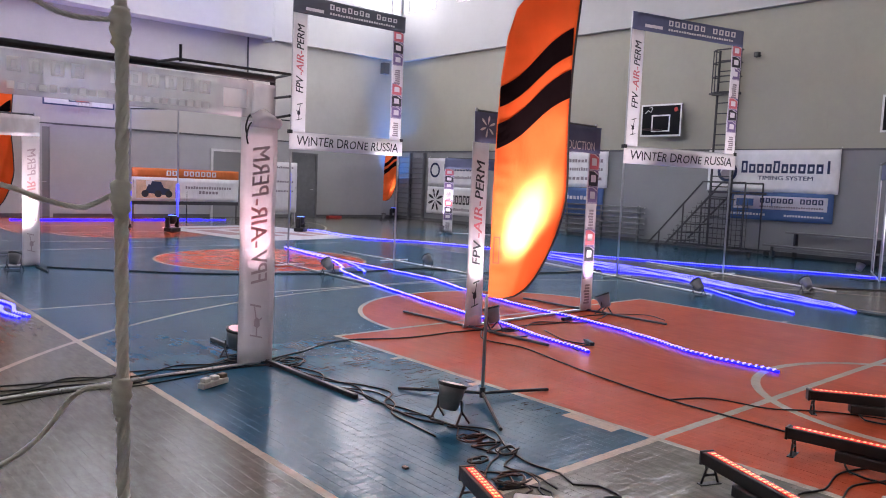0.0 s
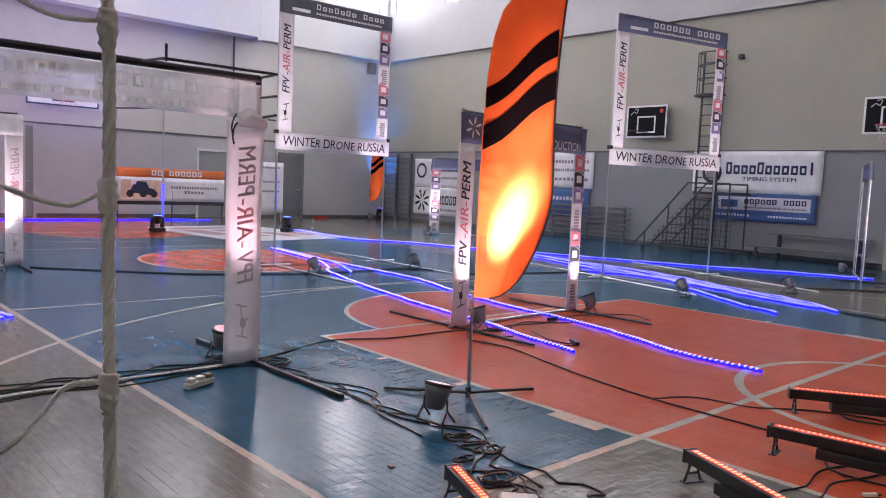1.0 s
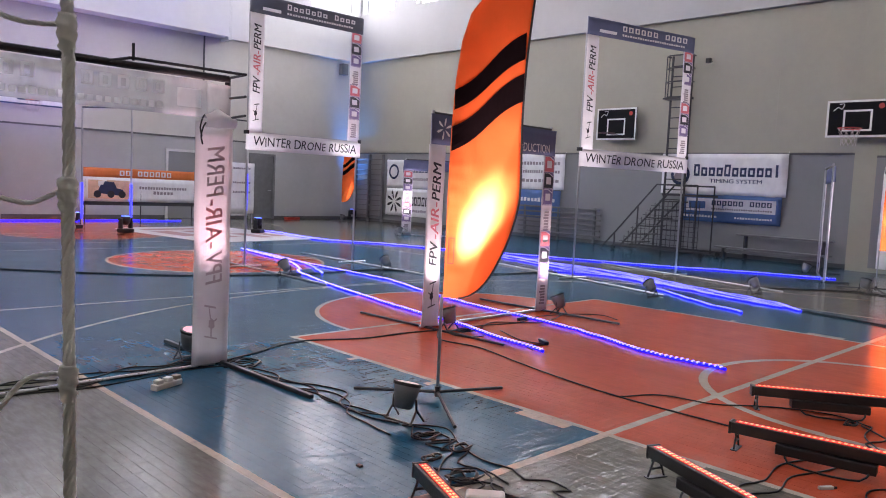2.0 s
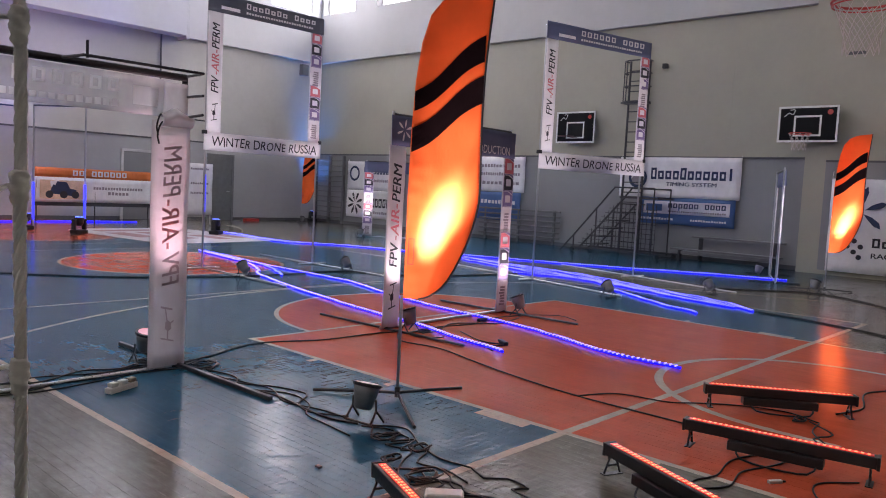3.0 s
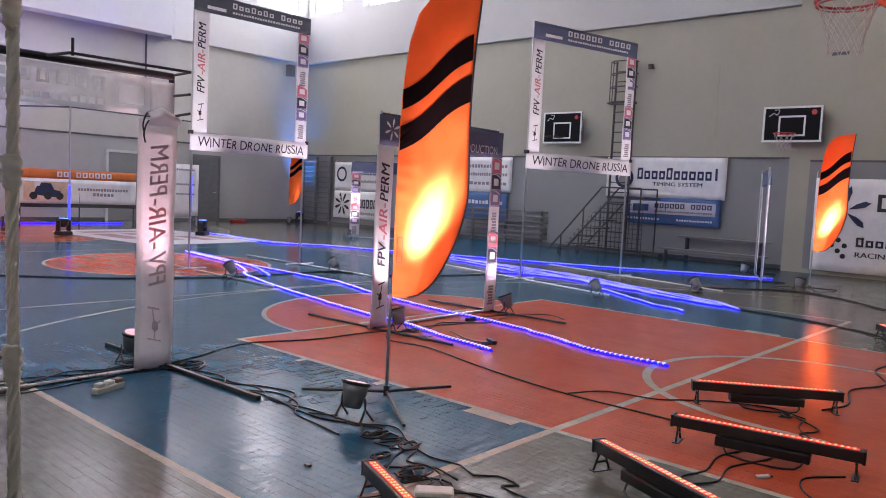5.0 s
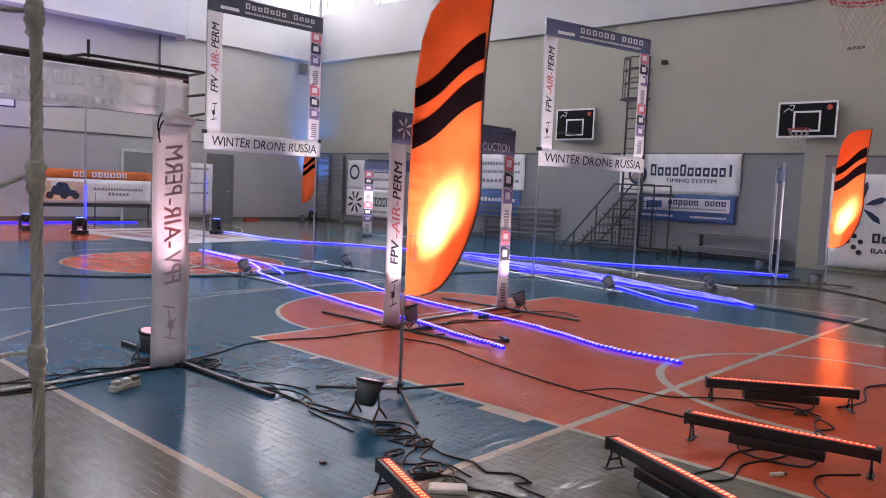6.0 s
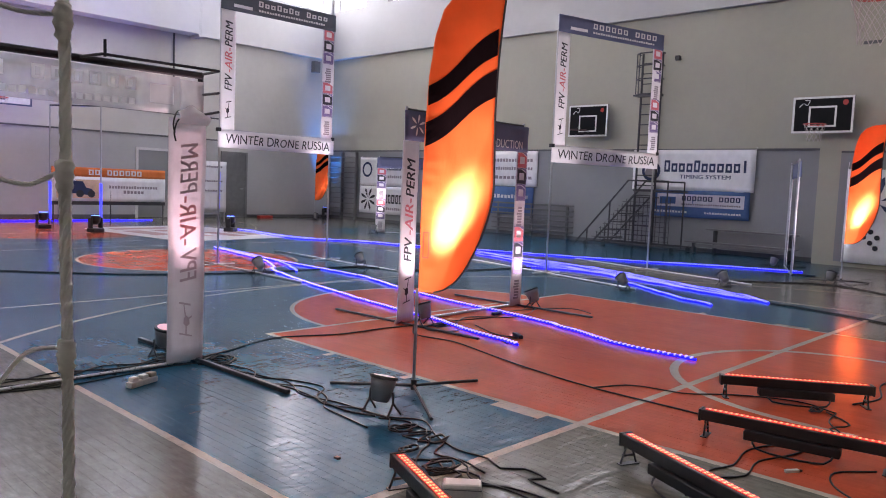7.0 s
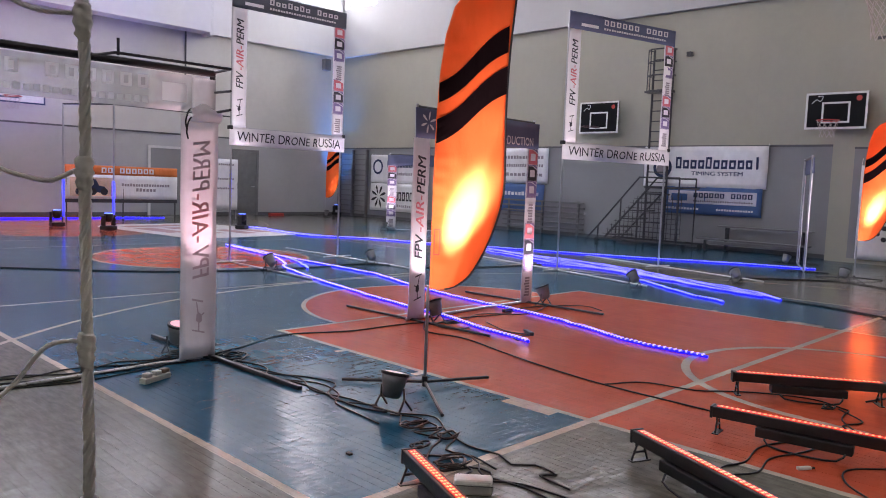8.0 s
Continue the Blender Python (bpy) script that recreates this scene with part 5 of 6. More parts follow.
def wall_hoop(m, w, h, label, dark=True, net=True, reach=0.45, paint="hoop_red"):
    """A backboard facing -y with its lower middle at the origin."""
    b = thing("basketball_hoop", m, label, "basketball hoop", "wall hoops")
    part("backboard", boxes(((-w / 2, 0.0, 0), (w / 2, 0.03, h)), bevel=0.006), M["board_black" if dark else "board_white"], b)
    e = 0.045
    ink = M["board_white"] if dark else M["ink_navy"]
    part("border", boxes(((-w / 2, -0.004, 0), (w / 2, 0, e)), ((-w / 2, -0.004, h - e), (w / 2, 0, h)), ((-w / 2, -0.004, e), (-w / 2 + e, 0, h - e)), ((w / 2 - e, -0.004, e), (w / 2, 0, h - e))), ink, b)
    a, c, z0 = 0.29, 0.04, 0.13
    part("target_square", boxes(((-a, -0.004, z0), (a, 0, z0 + c)), ((-a, -0.004, z0 + 0.42), (a, 0, z0 + 0.42 + c)), ((-a, -0.004, z0 + c), (-a + c, 0, z0 + 0.42)), ((a - c, -0.004, z0 + c), (a, 0, z0 + 0.42))), ink, b)
    part("rim", tubes(ring_line(0, -reach, z0 + 0.02, 0.225), r=0.011), M[paint], b)
    part("rim_arm", tubes([(-0.06, 0, z0 + 0.02), (-0.04, -reach + 0.21, z0 + 0.02)], [(0.06, 0, z0 + 0.02), (0.04, -reach + 0.21, z0 + 0.02)], r=0.012), M[paint], b)
    if dark:
        part("red_mark", disc(w * 0.36, h * 0.82, 0.06, -0.006, 0, 12), M["hoop_red"], b, "small round red mark")
        scrawl = tubes(smooth_line([(-0.50, -0.006, h * 0.72), (-0.40, -0.006, h * 0.82), (-0.33, -0.006, h * 0.76), (-0.28, -0.006, h * 0.9), (-0.38, -0.006, h * 0.9)], 0.03), r=0.008, sides=5)
        part("white_mark", scrawl, M["board_white"], b, "white scrawled mark")
    part("wall_bracket", tubes([(-0.3, 0.03, 0.2), (-0.3, 0.32, 0.2)], [(0.3, 0.03, 0.2), (0.3, 0.32, 0.2)], [(-0.3, 0.03, h - 0.15), (-0.3, 0.32, h - 0.15)], [(0.3, 0.03, h - 0.15), (0.3, 0.32, h - 0.15)], r=0.02), M["dark_steel"], b)
    if net:
        n = hoop_net(0.22, 0.15, 0.36, 10, 4)
        bmesh.ops.translate(n, vec=(0, -reach, z0 + 0.02), verts=n.verts)
        part("net", n, M["twine"], b, "worn white net")
    return b


wall_hoop(pose(XR - 0.32, 11.9, 2.97, 0, 0, -90), 1.27, 0.88, "small black wall backboard with a white square and bare dark rim", net=False, paint="hoop_dark")
wall_hoop(pose(XR - 0.74, 5.57, 2.92, 0, 0, -90), 1.27, 0.80, "small black wall backboard with a white square and netted rim")
wall_hoop(pose(6.65, YL - 0.32, 3.2, 0, 0, 0), 1.95, 1.05, "large white backboard at the far end of the hall", dark=False)

hoop = thing("basketball_hoop", pose(6.50, 1.68, 3.05), "large basketball hoop with a red rim and worn net", "basketball hoop")
part("rim", tubes(ring_line(0, 0, 0, 0.232, 40), r=0.011, sides=10), M["hoop_red"], hoop, "red steel ring", True)
part("rim_tube", tubes(ring_line(0, 0, -0.03, 0.228, 40), r=0.006, sides=8), M["hoop_red"], hoop)
part("net", hoop_net(0.225, 0.13, 0.40, 12, 6), M["twine"], hoop, "worn cotton net")
part("rim_bracket", boxes(((-0.09, -0.42, -0.06), (0.09, -0.225, 0.02)), bevel=0.008), M["hoop_orange"], hoop, "orange steel bracket")
for s in (-1, 1):
    part("brace", tubes([(s * 0.14, -0.2, 0.0), (s * 0.2, -0.42, -0.22)], r=0.018), M["hoop_orange"], hoop, "orange brace")
part("backboard", boxes(((-0.9, -0.47, -0.15), (0.9, -0.43, 0.90)), bevel=0.006), M["board_white"], hoop, "white backboard")
part("edge_padding", boxes(((-0.92, -0.49, -0.19), (0.92, -0.41, -0.13)), bevel=0.015), M["hoop_orange"], hoop, "orange lower padding")
for x in (-0.5, 0.5):
    part("wall_arm", tubes([(x, -0.47, 0.1), (x, YB - 1.68, 0.1)], [(x, -0.47, 0.7), (x, YB - 1.68, 0.7)], r=0.03), M["dark_steel"], hoop)


# ---- banners on the walls ----
def wall_banner(y0, y1, z0, z1, cloth, label, seed):
    """A banner on the east wall; its x runs from y1 (left as seen) towards y0."""
    b = thing("wall_banner", pose(XR - 0.075, y1, 0, 0, 0, -90), label, "banner", "wall banners")
    part("cloth", cloth_sheet(0, y1 - y0, z0, z1, 0, 0.006, 0.02, seed, 16, 8), M[cloth], b, "", True)
    part("hanging_cord", tubes([(0.02, 0.02, z1), (0.02, 0.055, z1 + 0.06)], [(y1 - y0 - 0.02, 0.02, z1), (y1 - y0 - 0.02, 0.055, z1 + 0.06)], r=0.005), M["net_rope"], b)
    return b


def tx(text, b, x0, x1, z0, z1, ink, seed):
    letters(b, text, M[ink], x0, x1, z0, z1, -0.016, False, False, 0.02, seed, 0.0, 0.02)


def bars(b, x0, x1, z0, z1, n, ink, seed):
    if isinstance(n, str):
        word_bars(b, x0, x1, z0, z1, n, M[ink], -0.016, False, 0.02, seed)
    else:
        small_print(b, x0, x1, z0, z1, n, M[ink], -0.016, False, 0.02, seed)


wb = wall_banner(7.2, 10.52, 1.55, 2.60, "vinyl", "white timing banner with navy marks hung on the wall", 21)
bars(wb, 0.92, 3.2, 2.03, 2.33, "HlllHlllllI", "ink_navy", 21)
tx("TIMING SYSTEM", wb, 1.37, 2.72, 1.86, 1.96, "ink_navy", 21)
part("ring_mark", disc(0.55, 2.05, 0.27, -0.018, 0.19), M["ink_navy"], wb)
part("ring_shade", disc(0.55, 1.98, 0.18, -0.017), M["ink_pale"], wb)
wb = wall_banner(7.28, 9.86, 0.86, 1.56, "banner_blue", "blue shop banner with a white title panel", 22)
part("title_panel", boxes(((0.12, -0.02, 1.13), (2.45, -0.012, 1.46))), M["cloth_dim"], wb, "pale title panel")
word_bars(wb, 0.82, 2.38, 1.29, 1.41, "HHHHHH HHHH", M["ink_navy"], -0.024, False, 0)
small_print(wb, 0.82, 2.38, 1.18, 1.22, 26, M["ink_pale"], -0.024, False, 0)
word_bars(wb, 0.2, 0.65, 1.2, 1.38, "B", M["banner_blue"], -0.024, False, 0, 0, 1.0)
bars(wb, 0.05, 1.0, 0.97, 1.03, 11, "ink_white", 22)
bars(wb, 1.45, 2.4, 0.97, 1.02, 14, "ink_white", 22)
wb = wall_banner(13.75, 16.3, 1.5, 2.58, "vinyl", "white banner with grey lines of small print", 23)
for k, (z, n) in enumerate(((2.25, 14), (2.0, 18), (1.72, 10))):
    bars(wb, 0.75, 2.4, z, z + 0.1, n, "ink_pale", 23)
wb = wall_banner(13.85, 16.1, 0.62, 1.48, "banner_blue", "blue banner below the white one", 24)
bars(wb, 0.7, 2.1, 1.12, 1.24, 10, "ink_white", 24)
wb = wall_banner(19.0, 22.0, 1.33, 2.36, "vinyl", "white banner with a round mark and navy print", 25)
part("ring_mark", disc(0.42, 1.92, 0.28, -0.018, 0.2), M["ink_navy"], wb)
bars(wb, 0.95, 2.8, 1.9, 2.15, "HlllHlllllI", "ink_navy", 25)
bars(wb, 1.05, 2.4, 1.62, 1.72, 13, "ink_pale", 25)
wb = wall_banner(19.0, 22.0, 0.30, 1.31, "vinyl", "white banner with a black flower and black capitals", 26)
part("flower_mark", petals(0.5, 0.82, 0.42, 8, -0.02), M["ink"], wb)
bars(wb, 1.2, 2.8, 0.7, 1.02, "HHHHHHHH", "ink", 26)
bars(wb, 1.4, 2.5, 0.46, 0.56, 10, "ink_pale", 26)
b = thing("wall_banner", pose(XR - 0.51, 5.02, 0, 0, 0, -90), "large white banner with a dark flower and black print", "banner", "wall banners")
part("cloth", cloth_sheet(0, 4.2, 0.1, 2.14, 0, 0.006, 0.02, 27, 20, 10), M["vinyl"], b, "", True)
part("flower_mark", petals(0.62, 1.45, 0.52, 6, -0.02), M["ink_navy"], b)
bars(b, 1.25, 3.6, 1.45, 1.82, "HHHHHHH", "ink", 27)
bars(b, 1.5, 3.4, 1.14, 1.26, "HHHHHHHHH", "ink", 27)
for cx, cz in ((0.42, 0.68), (0.55, 0.80), (0.55, 0.56), (0.30, 0.62), (0.68, 0.68), (0.42, 0.90), (0.66, 0.45)):
    part("dot_mark", disc(cx, cz, 0.055, -0.02, 0, 12), M["ink"], b)
bars(b, 0.9, 2.6, 0.68, 0.88, "HlllHllll", "ink", 27)
tx("RACING", b, 0.9, 1.62, 0.45, 0.56, "ink", 27)
part("hanging_cord", tubes([(0.0, 0.02, 2.14), (0.0, 0.07, 2.3)], [(2.0, 0.02, 2.14), (2.0, 0.07, 2.3)], r=0.005), M["net_rope"], b)

ht = thing("stand_banner", pose(7.25, 21.1, 0, 0, 0, 0), "standing model-shop banner, orange header over white", "banner")
W3 = 3.12
part("header", cloth_sheet(0, W3, 1.28, 1.53, 0, 0.006, 0.01, 31, 16, 3), M["banner_orange"], ht, "orange header", True)
part("sheet", cloth_sheet(0, W3, 0.62, 1.28, 0, 0.006, 0.01, 31, 16, 5), M["vinyl"], ht, "white printed sheet", True)
word_bars(ht, 0.95, 2.45, 1.335, 1.475, "HH HHHHHH", M["ink_white"], -0.012, False, 0.01, 31)
small_print(ht, 1.5, 2.9, 0.98, 1.06, 18, M["ink_pale"], -0.012, False, 0.01, 31)
small_print(ht, 1.9, 2.5, 0.84, 0.93, 6, M["ink_pale"], -0.012, False, 0.01, 31)
car = bmesh.new()
for q in (((0.35, 0.85), (1.0, 0.78), (1.05, 0.95), (0.45, 1.08)), ((0.5, 1.05), (0.9, 0.95), (0.8, 1.15), (0.55, 1.17))):
    car.faces.new([car.verts.new((u, -0.014, v)) for u, v in q])
bm = bmesh.new()
bm.faces.new([bm.verts.new((x, -0.012, z)) for x, z in ((0.12, 0.70), (1.28, 0.70), (1.28, 1.2), (0.12, 1.2))])
part("picture_ground", bm, M["print_sand"], ht, "pale orange ground of the printed picture")
part("printed_picture", car, M["ink_navy"], ht, "printed picture of a model buggy")
for cx in (0.36, 0.72, 1.02):
    part("printed_wheel", disc(cx, 0.82, 0.10, -0.016, 0.0, 14), M["ink"], ht)
part("bottom_rail", boxes(((0, -0.02, 0.52), (W3, 0.02, 0.62)), bevel=0.01), M["dark_steel"], ht)
for x in (0.05, 1.55, W3 - 0.05):
    part("leg", tubes([(x, 0.02, 0.0), (x, 0.02, 1.5)], r=0.018), M["dark_steel"], ht)
poster = thing("printed_sheet", pose(11.7, 21.6, 0, 0, 0, 0), "white printed sheet on a stand behind the gate", "banner")
part("sheet", cloth_sheet(0, 0.95, 0.3, 1.9, 0, 0.006, 0.012, 33, 8, 8), M["vinyl"], poster, "", True)
for k, z in enumerate((1.7, 1.25, 0.95)):
    small_print(poster, 0.2, 0.82, z, z + 0.06, 9 + k, M["ink_pale"], -0.016, False, 0.012, 33)
part("leg", tubes([(0.05, 0.02, 0), (0.05, 0.02, 1.9)], r=0.018), M["steel"], poster)
part("leg", tubes([(0.91, 0.02, 0), (0.91, 0.02, 1.9)], r=0.018), M["steel"], poster)


# ---- gymnastic equipment along the wall ----
def wall_ladder(y0, y1, z1, rungs, label):
    w = thing("wall_bars", pose(XR - 0.03, y1, 0, 0, 0, -90), label, "wall bars", "wall bars")
    n = max(1, round((y1 - y0) / 0.85))
    for k in range(n + 1):
        x = (y1 - y0) * k / n
        part("upright", boxes(((x - 0.03, -0.14, 0.0), (x + 0.03, -0.02, z1)), bevel=0.005), M["grey_wood"], w)
    for j in range(rungs):
        z = 0.22 + (z1 - 0.4) * j / (rungs - 1)
        part("rung", tubes([(0, -0.11, z), (y1 - y0, -0.11, z)], r=0.02), M["grey_wood"], w)
    return w


wall_ladder(22.2, 23.85, 2.55, 12, "grey painted wooden wall bars in the corner")
low = thing("low_wall_rails", pose(XR - 0.03, 15.4, 0, 0, 0, -90), "low grey wooden rails along the wall", "wall rails")
for j in range(6):
    z = 0.2 + 0.155 * j
    part("rail", boxes(((0, -0.12, z - 0.025), (3.05, -0.06, z + 0.025)), bevel=0.006), M["grey_wood"], low)
for x in (0.2, 1.5, 2.8):
    part("post", boxes(((x - 0.03, -0.06, 0), (x + 0.03, 0.0, 1.02))), M["grey_wood"], low)


def bench(y0, y1, z, x, label):
    b = thing("gym_bench", pose(x, y1, 0, 0, 0, -90), label, "bench", "gym benches")
    L = y1 - y0
    part("seat", boxes(((0, -0.17, z - 0.04), (L, 0.0, z)), bevel=0.008), M["grey_wood"], b)
    part("rail", boxes(((0.2, -0.1, 0.16), (L - 0.2, -0.06, 0.24)), bevel=0.006), M["grey_wood"], b)
    for q in (0.2, L - 0.25):
        part("leg", boxes(((q, -0.16, 0.0), (q + 0.05, -0.01, z - 0.04)), bevel=0.006), M["dark_steel"], b)
    return b


bench(5.95, 8.2, 0.62, XR - 0.25, "low dark gym bench against the wall")
bench(5.9, 8.6, 0.30, XR - 0.55, "lower dark gym bench standing before another")

st = thing("rolling_stair", pose(17.35, 11.1, 0, 0, 0, -90), "dark rolling steel stair with railings by the wall", "stair")
for k in range(6):
    part("tread", boxes(((0.35 + 0.2 * k, -0.1, 0.22 + 0.22 * k), (0.62 + 0.2 * k, 0.75, 0.25 + 0.22 * k)), bevel=0.004), M["dark_steel"], st)
for y in (-0.12, 0.77):
    part("stringer", tubes([(0.2, y, 0.08), (1.5, y, 1.5)], r=0.025), M["dark_steel"], st)
    part("handrail", tubes([(-0.35, y, 0.02), (0.05, y, 0.45), (1.2, y, 1.75), (2.3, y, 1.75)], r=0.022), M["dark_steel"], st)
    for x, z in ((0.05, 0.45), (0.7, 1.18), (1.4, 1.75), (2.3, 1.75)):
        part("post", tubes([(x, y, 0.06), (x, y, z)], r=0.02), M["dark_steel"], st)
    part("lower_frame", tubes([(0.0, y, 0.12), (2.6, y, 0.12)], r=0.025), M["dark_steel"], st)
    for x in (0.02, 2.5):
        part("castor", tubes([(x, y - 0.025, 0.06), (x, y + 0.025, 0.06)], r=0.06, sides=14), M["rubber"], st)
part("platform", boxes(((1.35, -0.12, 1.48), (2.4, 0.77, 1.53)), bevel=0.005), M["dark_steel"], st)
mesh_bm = bmesh.new()
for k in range(18):
    tube(mesh_bm, [(0.35 + 0.12 * k, -0.13, 0.15), (0.35 + 0.12 * k, -0.13, min(1.35, 0.4 + 0.12 * k * 1.05))], 0.008, 4)
for k in range(9):
    tube(mesh_bm, [(0.2 + 0.11 * k, -0.13, 0.25 + 0.12 * k), (2.4, -0.13, 0.25 + 0.12 * k)], 0.008, 4)
part("side_grille", mesh_bm, M["dark_steel"], st, "wire side grille")

lad = thing("caged_ladder", pose(XR - 0.03, 10.42, 0, 0, 0, -90), "grey steel ladder with a safety cage on the wall", "ladder")
for x in (0.05, 0.62):
    part("stile", tubes([(x, -0.12, 0.0), (x, -0.12, 5.15)], r=0.03), M["dark_steel"], lad)
for k in range(18):
    part("rung", tubes([(0.05, -0.12, 0.3 + 0.27 * k), (0.62, -0.12, 0.3 + 0.27 * k)], r=0.014), M["dark_steel"], lad)
for z in (4.05, 4.45, 4.8, 5.12):
    part("cage_ring", tubes([(0.0, -0.12, z), (-0.02, -0.3, z), (0.12, -0.42, z), (0.55, -0.42, z), (0.69, -0.3, z), (0.68, -0.12, z)], r=0.018), M["dark_steel"], lad)
for x, y in ((-0.02, -0.3), (0.12, -0.42), (0.55, -0.42), (0.69, -0.3)):
    part("cage_bar", tubes([(x, y, 4.05), (x, y, 5.12)], r=0.014), M["dark_steel"], lad)
part("cage_floor", boxes(((-0.02, -0.42, 4.0), (0.69, -0.1, 4.04))), M["dark_steel"], lad)
cam_box = thing("wall_camera", pose(XR - 0.14, 9.35, 4.95, 0, 0, -90), "small dark device high on the wall", "wall device")
part("body", boxes(((-0.06, -0.12, -0.06), (0.06, 0.0, 0.06)), bevel=0.01), M["black"], cam_box)
part("bracket", tubes([(0, 0, 0), (0, 0.14, 0.0)], r=0.015), M["black"], cam_box)
spk = thing("wall_speaker", pose(17.7, YL - 0.16, 5.75), "small grey loudspeaker under the ledge in the corner", "loudspeaker")
part("cabinet", boxes(((-0.14, -0.12, -0.22), (0.14, 0.1, 0.2)), bevel=0.015), M["door_grey"], spk)
part("bracket", tubes([(0, 0.1, 0), (0, 0.16, 0)], r=0.02), M["black"], spk)
red_case = thing("red_floor_case", pose(14.95, 23.3, 0), "long low red case on the floor by the door", "case")
part("body", boxes(((0, -0.1, 0.0), (0.55, 0.1, 0.1)), bevel=0.015), M["hoop_red"], red_case)
part("handle", tubes([(0.2, 0, 0.1), (0.22, 0, 0.13), (0.33, 0, 0.13), (0.35, 0, 0.1)], r=0.008), M["black"], red_case)

mat = thing("floor_mat", pose(9.2, 17.6, 0, 0, 0, 7), "large white printed mat with rounded corners lying flat", "floor mat")
bm = bmesh.new()
outline = []
for cx, cy, a0 in ((1, 1, 0), (-1, 1, 90), (-1, -1, 180), (1, -1, 270)):
    outline += [(cx * 0.95 + 0.7 * math.cos(radians(a0 + 15 * k)), cy * 1.6 + 0.7 * math.sin(radians(a0 + 15 * k))) for k in range(7)]
rims = [[bm.verts.new((x, y, z)) for x, y in outline] for z in (0.001, 0.008)]
bm.faces.new(rims[1])
for k in range(len(outline)):
    j = (k + 1) % len(outline)
    bm.faces.new((rims[0][k], rims[0][j], rims[1][j], rims[1][k]))
part("sheet", bm, M["mat_white"], mat)
for x0, y0, w, h in ((-1.2, -0.6, 0.5, 1.5), (-0.5, -1.2, 0.45, 1.2), (-0.4, 0.4, 1.3, 0.5), (0.3, -1.5, 0.4, 1.3), (0.95, -1.3, 0.35, 1.1), (-1.1, 1.3, 1.6, 0.4)):
    part("printed_patch", boxes(((x0, y0, 0.008), (x0 + w, y0 + h, 0.0105)), bevel=0.001), M["mat_print"], mat, "dull red print")


# ---- rope net close to the camera ----
def twisted_rope(bm, points, r):
    """Four strands laid closely round a line."""
    line = smooth_line(points, 0.006)
    for s in range(4):
        pts, a = [], 2 * math.pi * s / 4
        for i, p in enumerate(line):
            way = (line[min(i + 1, len(line) - 1)] - line[max(i - 1, 0)]).normalized()
            u = way.cross(Vector((0.3, 0.2, 0.1))).normalized()
            v = way.cross(u)
            ph = a + i * 0.006 * 2 * math.pi / (r * 8.5)
            pts.append(p + 0.46 * r * (math.cos(ph) * u + math.sin(ph) * v))
        tube(bm, pts, 0.56 * r, 6)
    return bm


net = thing("rope_net", pose(0.262, 0.818, 0, 0, 0, 162), "worn white knotted rope net hanging near the camera", "rope net")
SPAN = 0.118
KNOTS = (1.765, 1.585, 1.424, 1.232, 1.045)


def fuzz(bm, amount, seed):
    """Worn, uneven fibres."""
    for v in bm.verts:
        v.co += amount * Vector([noise.noise((v.co.x * 260 + k * 9 + seed, v.co.y * 260, v.co.z * 210)) for k in range(3)])
    return bm


def hanging_rope(x, seed):
    r = random.Random(seed)
    zs = [2.9 - 0.11 * k for k in range(26)] + [0.006]
    bm = bmesh.new()
    twisted_rope(bm, [(x + 0.008 * (z - 1.4) + r.uniform(-1, 1) * 0.0016, r.uniform(-1, 1) * 0.002, z) for z in zs], 0.0064)
    return fuzz(bm, 0.0016, seed)


def knot_sleeve(x, z, seed):
    """The place where a cross cord is bound round the hanging rope: a lumpy sleeve that tapers downwards."""
    bm = bmesh.new()
    steps = 16
    pts = [(x + 0.008 * (z - 1.4), 0.0, z + 0.010 - 0.042 * k / steps) for k in range(steps + 1)]
    radii = [0.0050 + 0.0044 * math.sin(math.pi * min(1.0, 0.18 + 0.92 * k / steps)) ** 0.6 for k in range(steps + 1)]
    tube(bm, pts, radii, 14)
    for v in bm.verts:
        a = math.atan2(v.co.y, v.co.x - x)
        v.co += Vector((math.cos(a), math.sin(a), 0)) * 0.0012 * math.sin(2.0 * a + v.co.z * 520)
    return fuzz(bm, 0.0016, seed)


for k, x in enumerate((0.0, SPAN)):
    part("rope", hanging_rope(x, k + 1), M["net_rope"], net, "thick twisted vertical rope", True)
CROSS = (
    ((0.035, -0.012), (0.07, -0.008), (0.095, 0.004)),
    ((0.035, -0.002), (0.06, 0.003), (0.085, 0.016), (0.10, 0.03)),
    ((0.026, -0.014), (0.037, -0.017), (0.064, -0.011), (0.093, 0.0)),
    ((0.014, 0.001), (0.030, 0.0), (0.042, -0.007), (0.053, -0.021), (0.066, -0.039), (0.085, -0.057)),
    ((0.03, -0.015), (0.06, -0.02), (0.09, -0.012)),
)
ENDS = (0.02, 0.06, 0.006, -0.078, 0.0)
for k, (z, way, end) in enumerate(zip(KNOTS, CROSS, ENDS)):
    for j, (x, zz) in enumerate(((0.0, z), (SPAN, z + end))):
        part("knot", knot_sleeve(x, zz, 3 * k + j), M["net_rope"], net, "", True)
    line = [(0.0, -0.004, z)] + [(x, -0.004, z + q) for x, q in way] + [(SPAN, -0.004, z + end)]
    part("cross_rope", fuzz(twisted_rope(bmesh.new(), line, 0.0029), 0.0006, k), M["net_rope"], net, "thin slack cross rope", True)
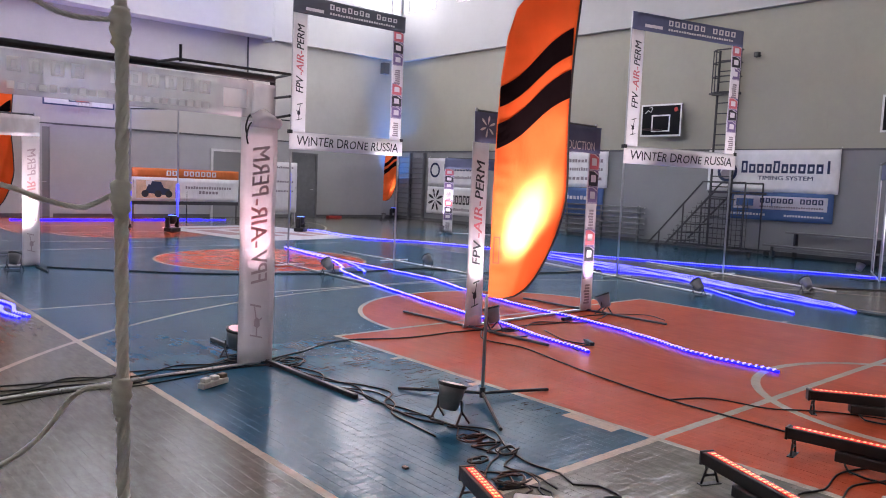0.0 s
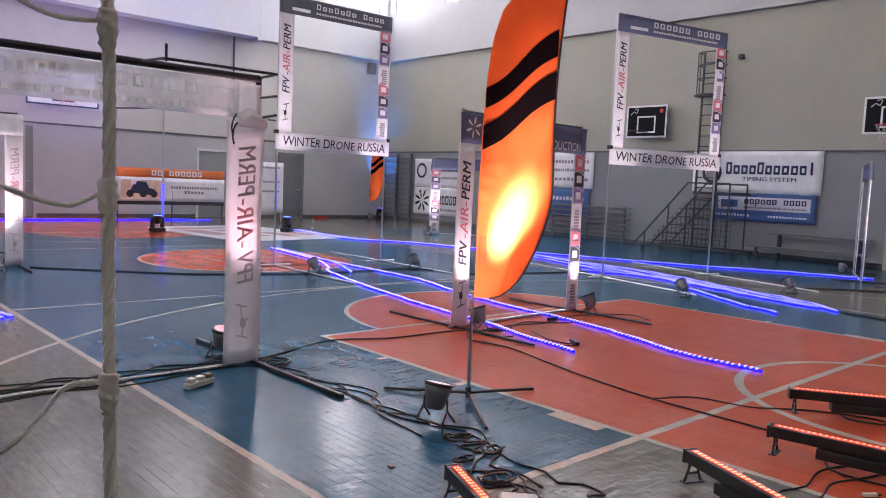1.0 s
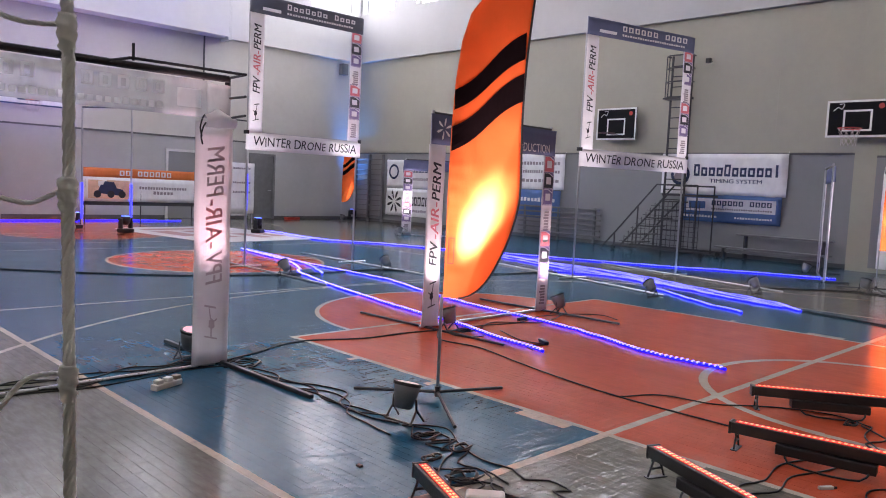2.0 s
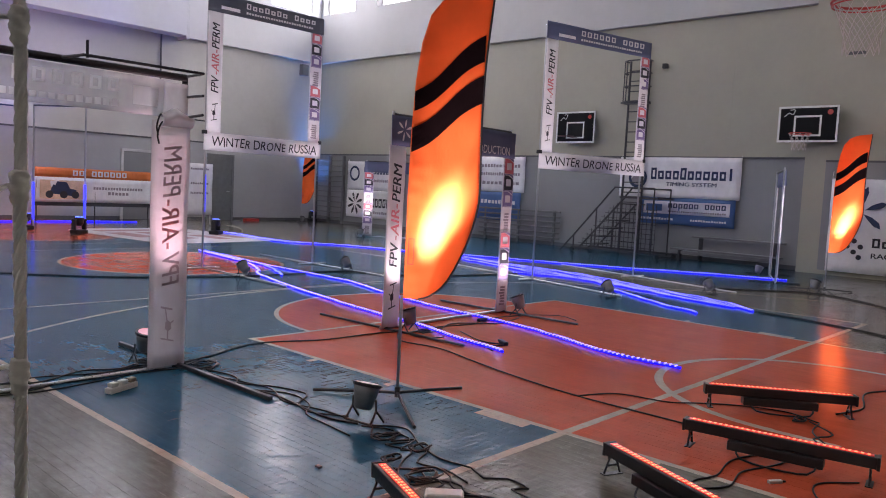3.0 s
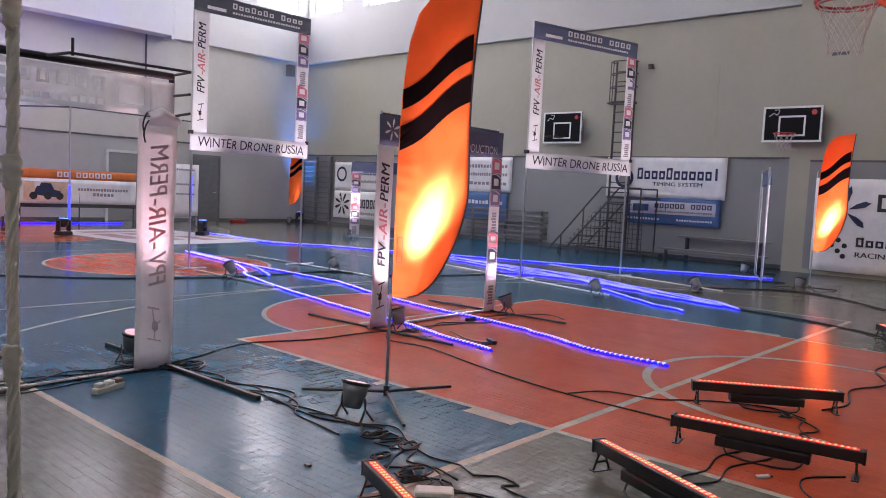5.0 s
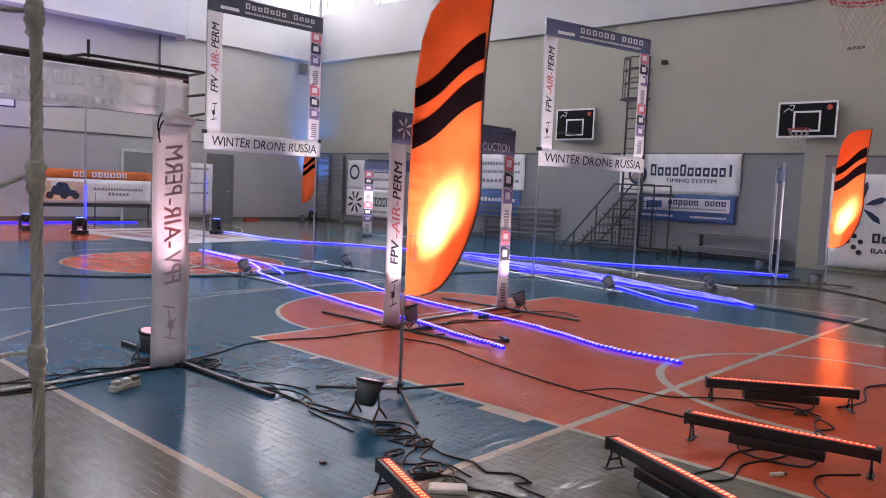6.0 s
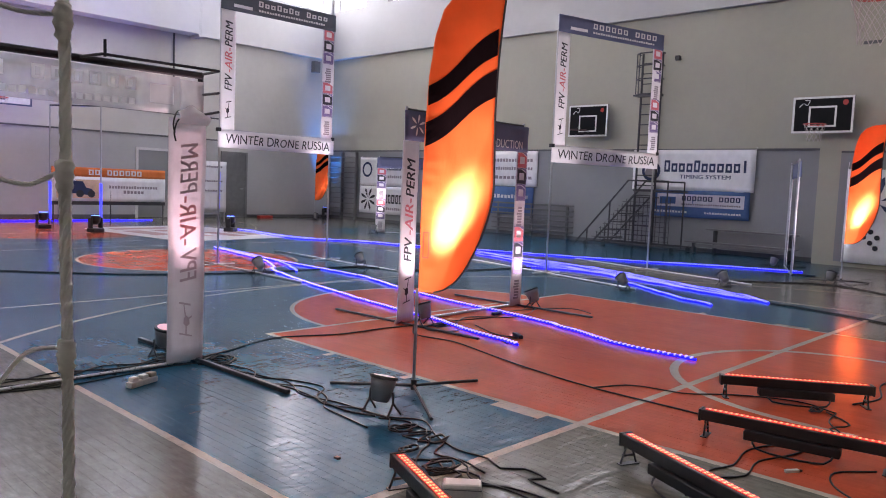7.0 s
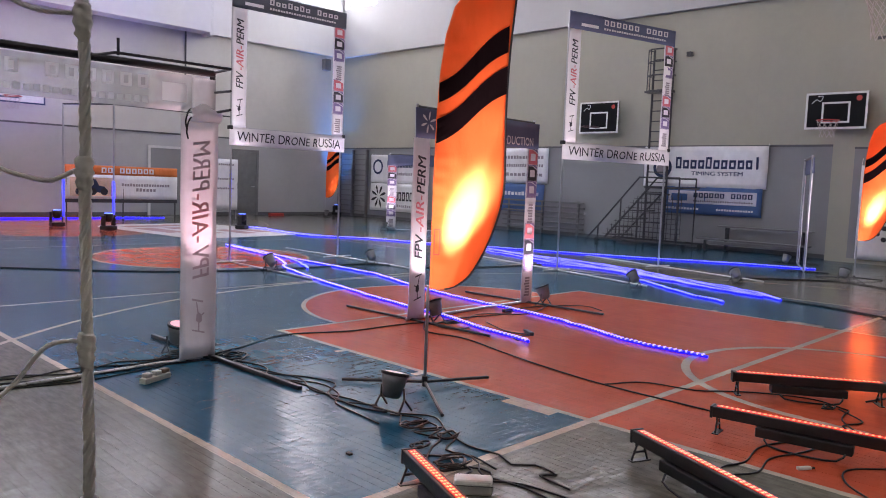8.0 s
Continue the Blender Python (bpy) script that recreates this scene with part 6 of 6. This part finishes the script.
# ---- floorboards, last ----
floor = lone("floor", boxes(((XL, YB, -0.12), (XR, YL, -0.014))), M["grey_wood"], "painted wooden sports floor with blue and red court markings", "floor", "structure")
rnd = random.Random(5)
BW, GAP = 0.0585, 0.0004


def board_mesh(length):
    bm = bmesh.new()
    w, e = BW - GAP, 0.0004
    low = [(-w / 2, 0, -0.014), (w / 2, 0, -0.014), (w / 2, length, -0.014), (-w / 2, length, -0.014)]
    mid = [(x, y, -e) for x, y, z in low]
    top = [(x * (1 - 2 * e / w), y + (e if y == 0 else -e), 0.0) for x, y, z in low]
    rows = [[bm.verts.new(p) for p in ring] for ring in (low, mid, top)]
    for a, b in zip(rows, rows[1:]):
        for k in range(4):
            bm.faces.new((a[k], a[(k + 1) % 4], b[(k + 1) % 4], b[k]))
    bm.faces.new(rows[2])
    return mesh_of("floorboard", bm, M["floor"])


LENGTHS = (1.4, 1.9, 2.4, 3.0)
BOARDS = {L: board_mesh(L - GAP) for L in LENGTHS}
verts, faces = [], []
columns = int((XR - XL) / BW)
for c in range(columns):
    x = XL + (c + 0.5) * BW
    y = YB + rnd.uniform(-2.5, 0)
    while y < YL:
        L = rnd.choice(LENGTHS)
        tilt, rise = rnd.gauss(0, 0.11), rnd.gauss(0, 0.004)
        near = 0.9 < x < 6.6 and 0.6 < y + L / 2 < 6.2
        if near:
            ob = new("floorboard", BOARDS[L])
            ob.parent = floor
            ob.matrix_local = pose(x, y, 0, rise, tilt, 0)
        else:
            y0, y1 = max(y, YB), min(y + L - GAP, YL)
            if y1 > y0:
                w, dz = (BW - GAP) / 2, math.tan(radians(tilt * 0.2)) * (BW - GAP) / 2
                n = len(verts)
                verts += [(x - w, y0, -0.014), (x + w, y0, -0.014), (x + w, y1, -0.014), (x - w, y1, -0.014),
                          (x - w, y0, dz), (x + w, y0, -dz), (x + w, y1, -dz), (x - w, y1, dz)]
                faces += [(n + 4, n + 5, n + 6, n + 7), (n, n + 1, n + 5, n + 4), (n + 1, n + 2, n + 6, n + 5), (n + 2, n + 3, n + 7, n + 6), (n + 3, n, n + 4, n + 7)]
        y += L
me = bpy.data.meshes.new("floorboards")
me.from_pydata(verts, [], faces)
me.materials.append(M["floor"])
rest = new("floorboards", me)
rest.parent = floor
tagged(rest, "painted floorboards across the rest of the hall", kind="stuff")
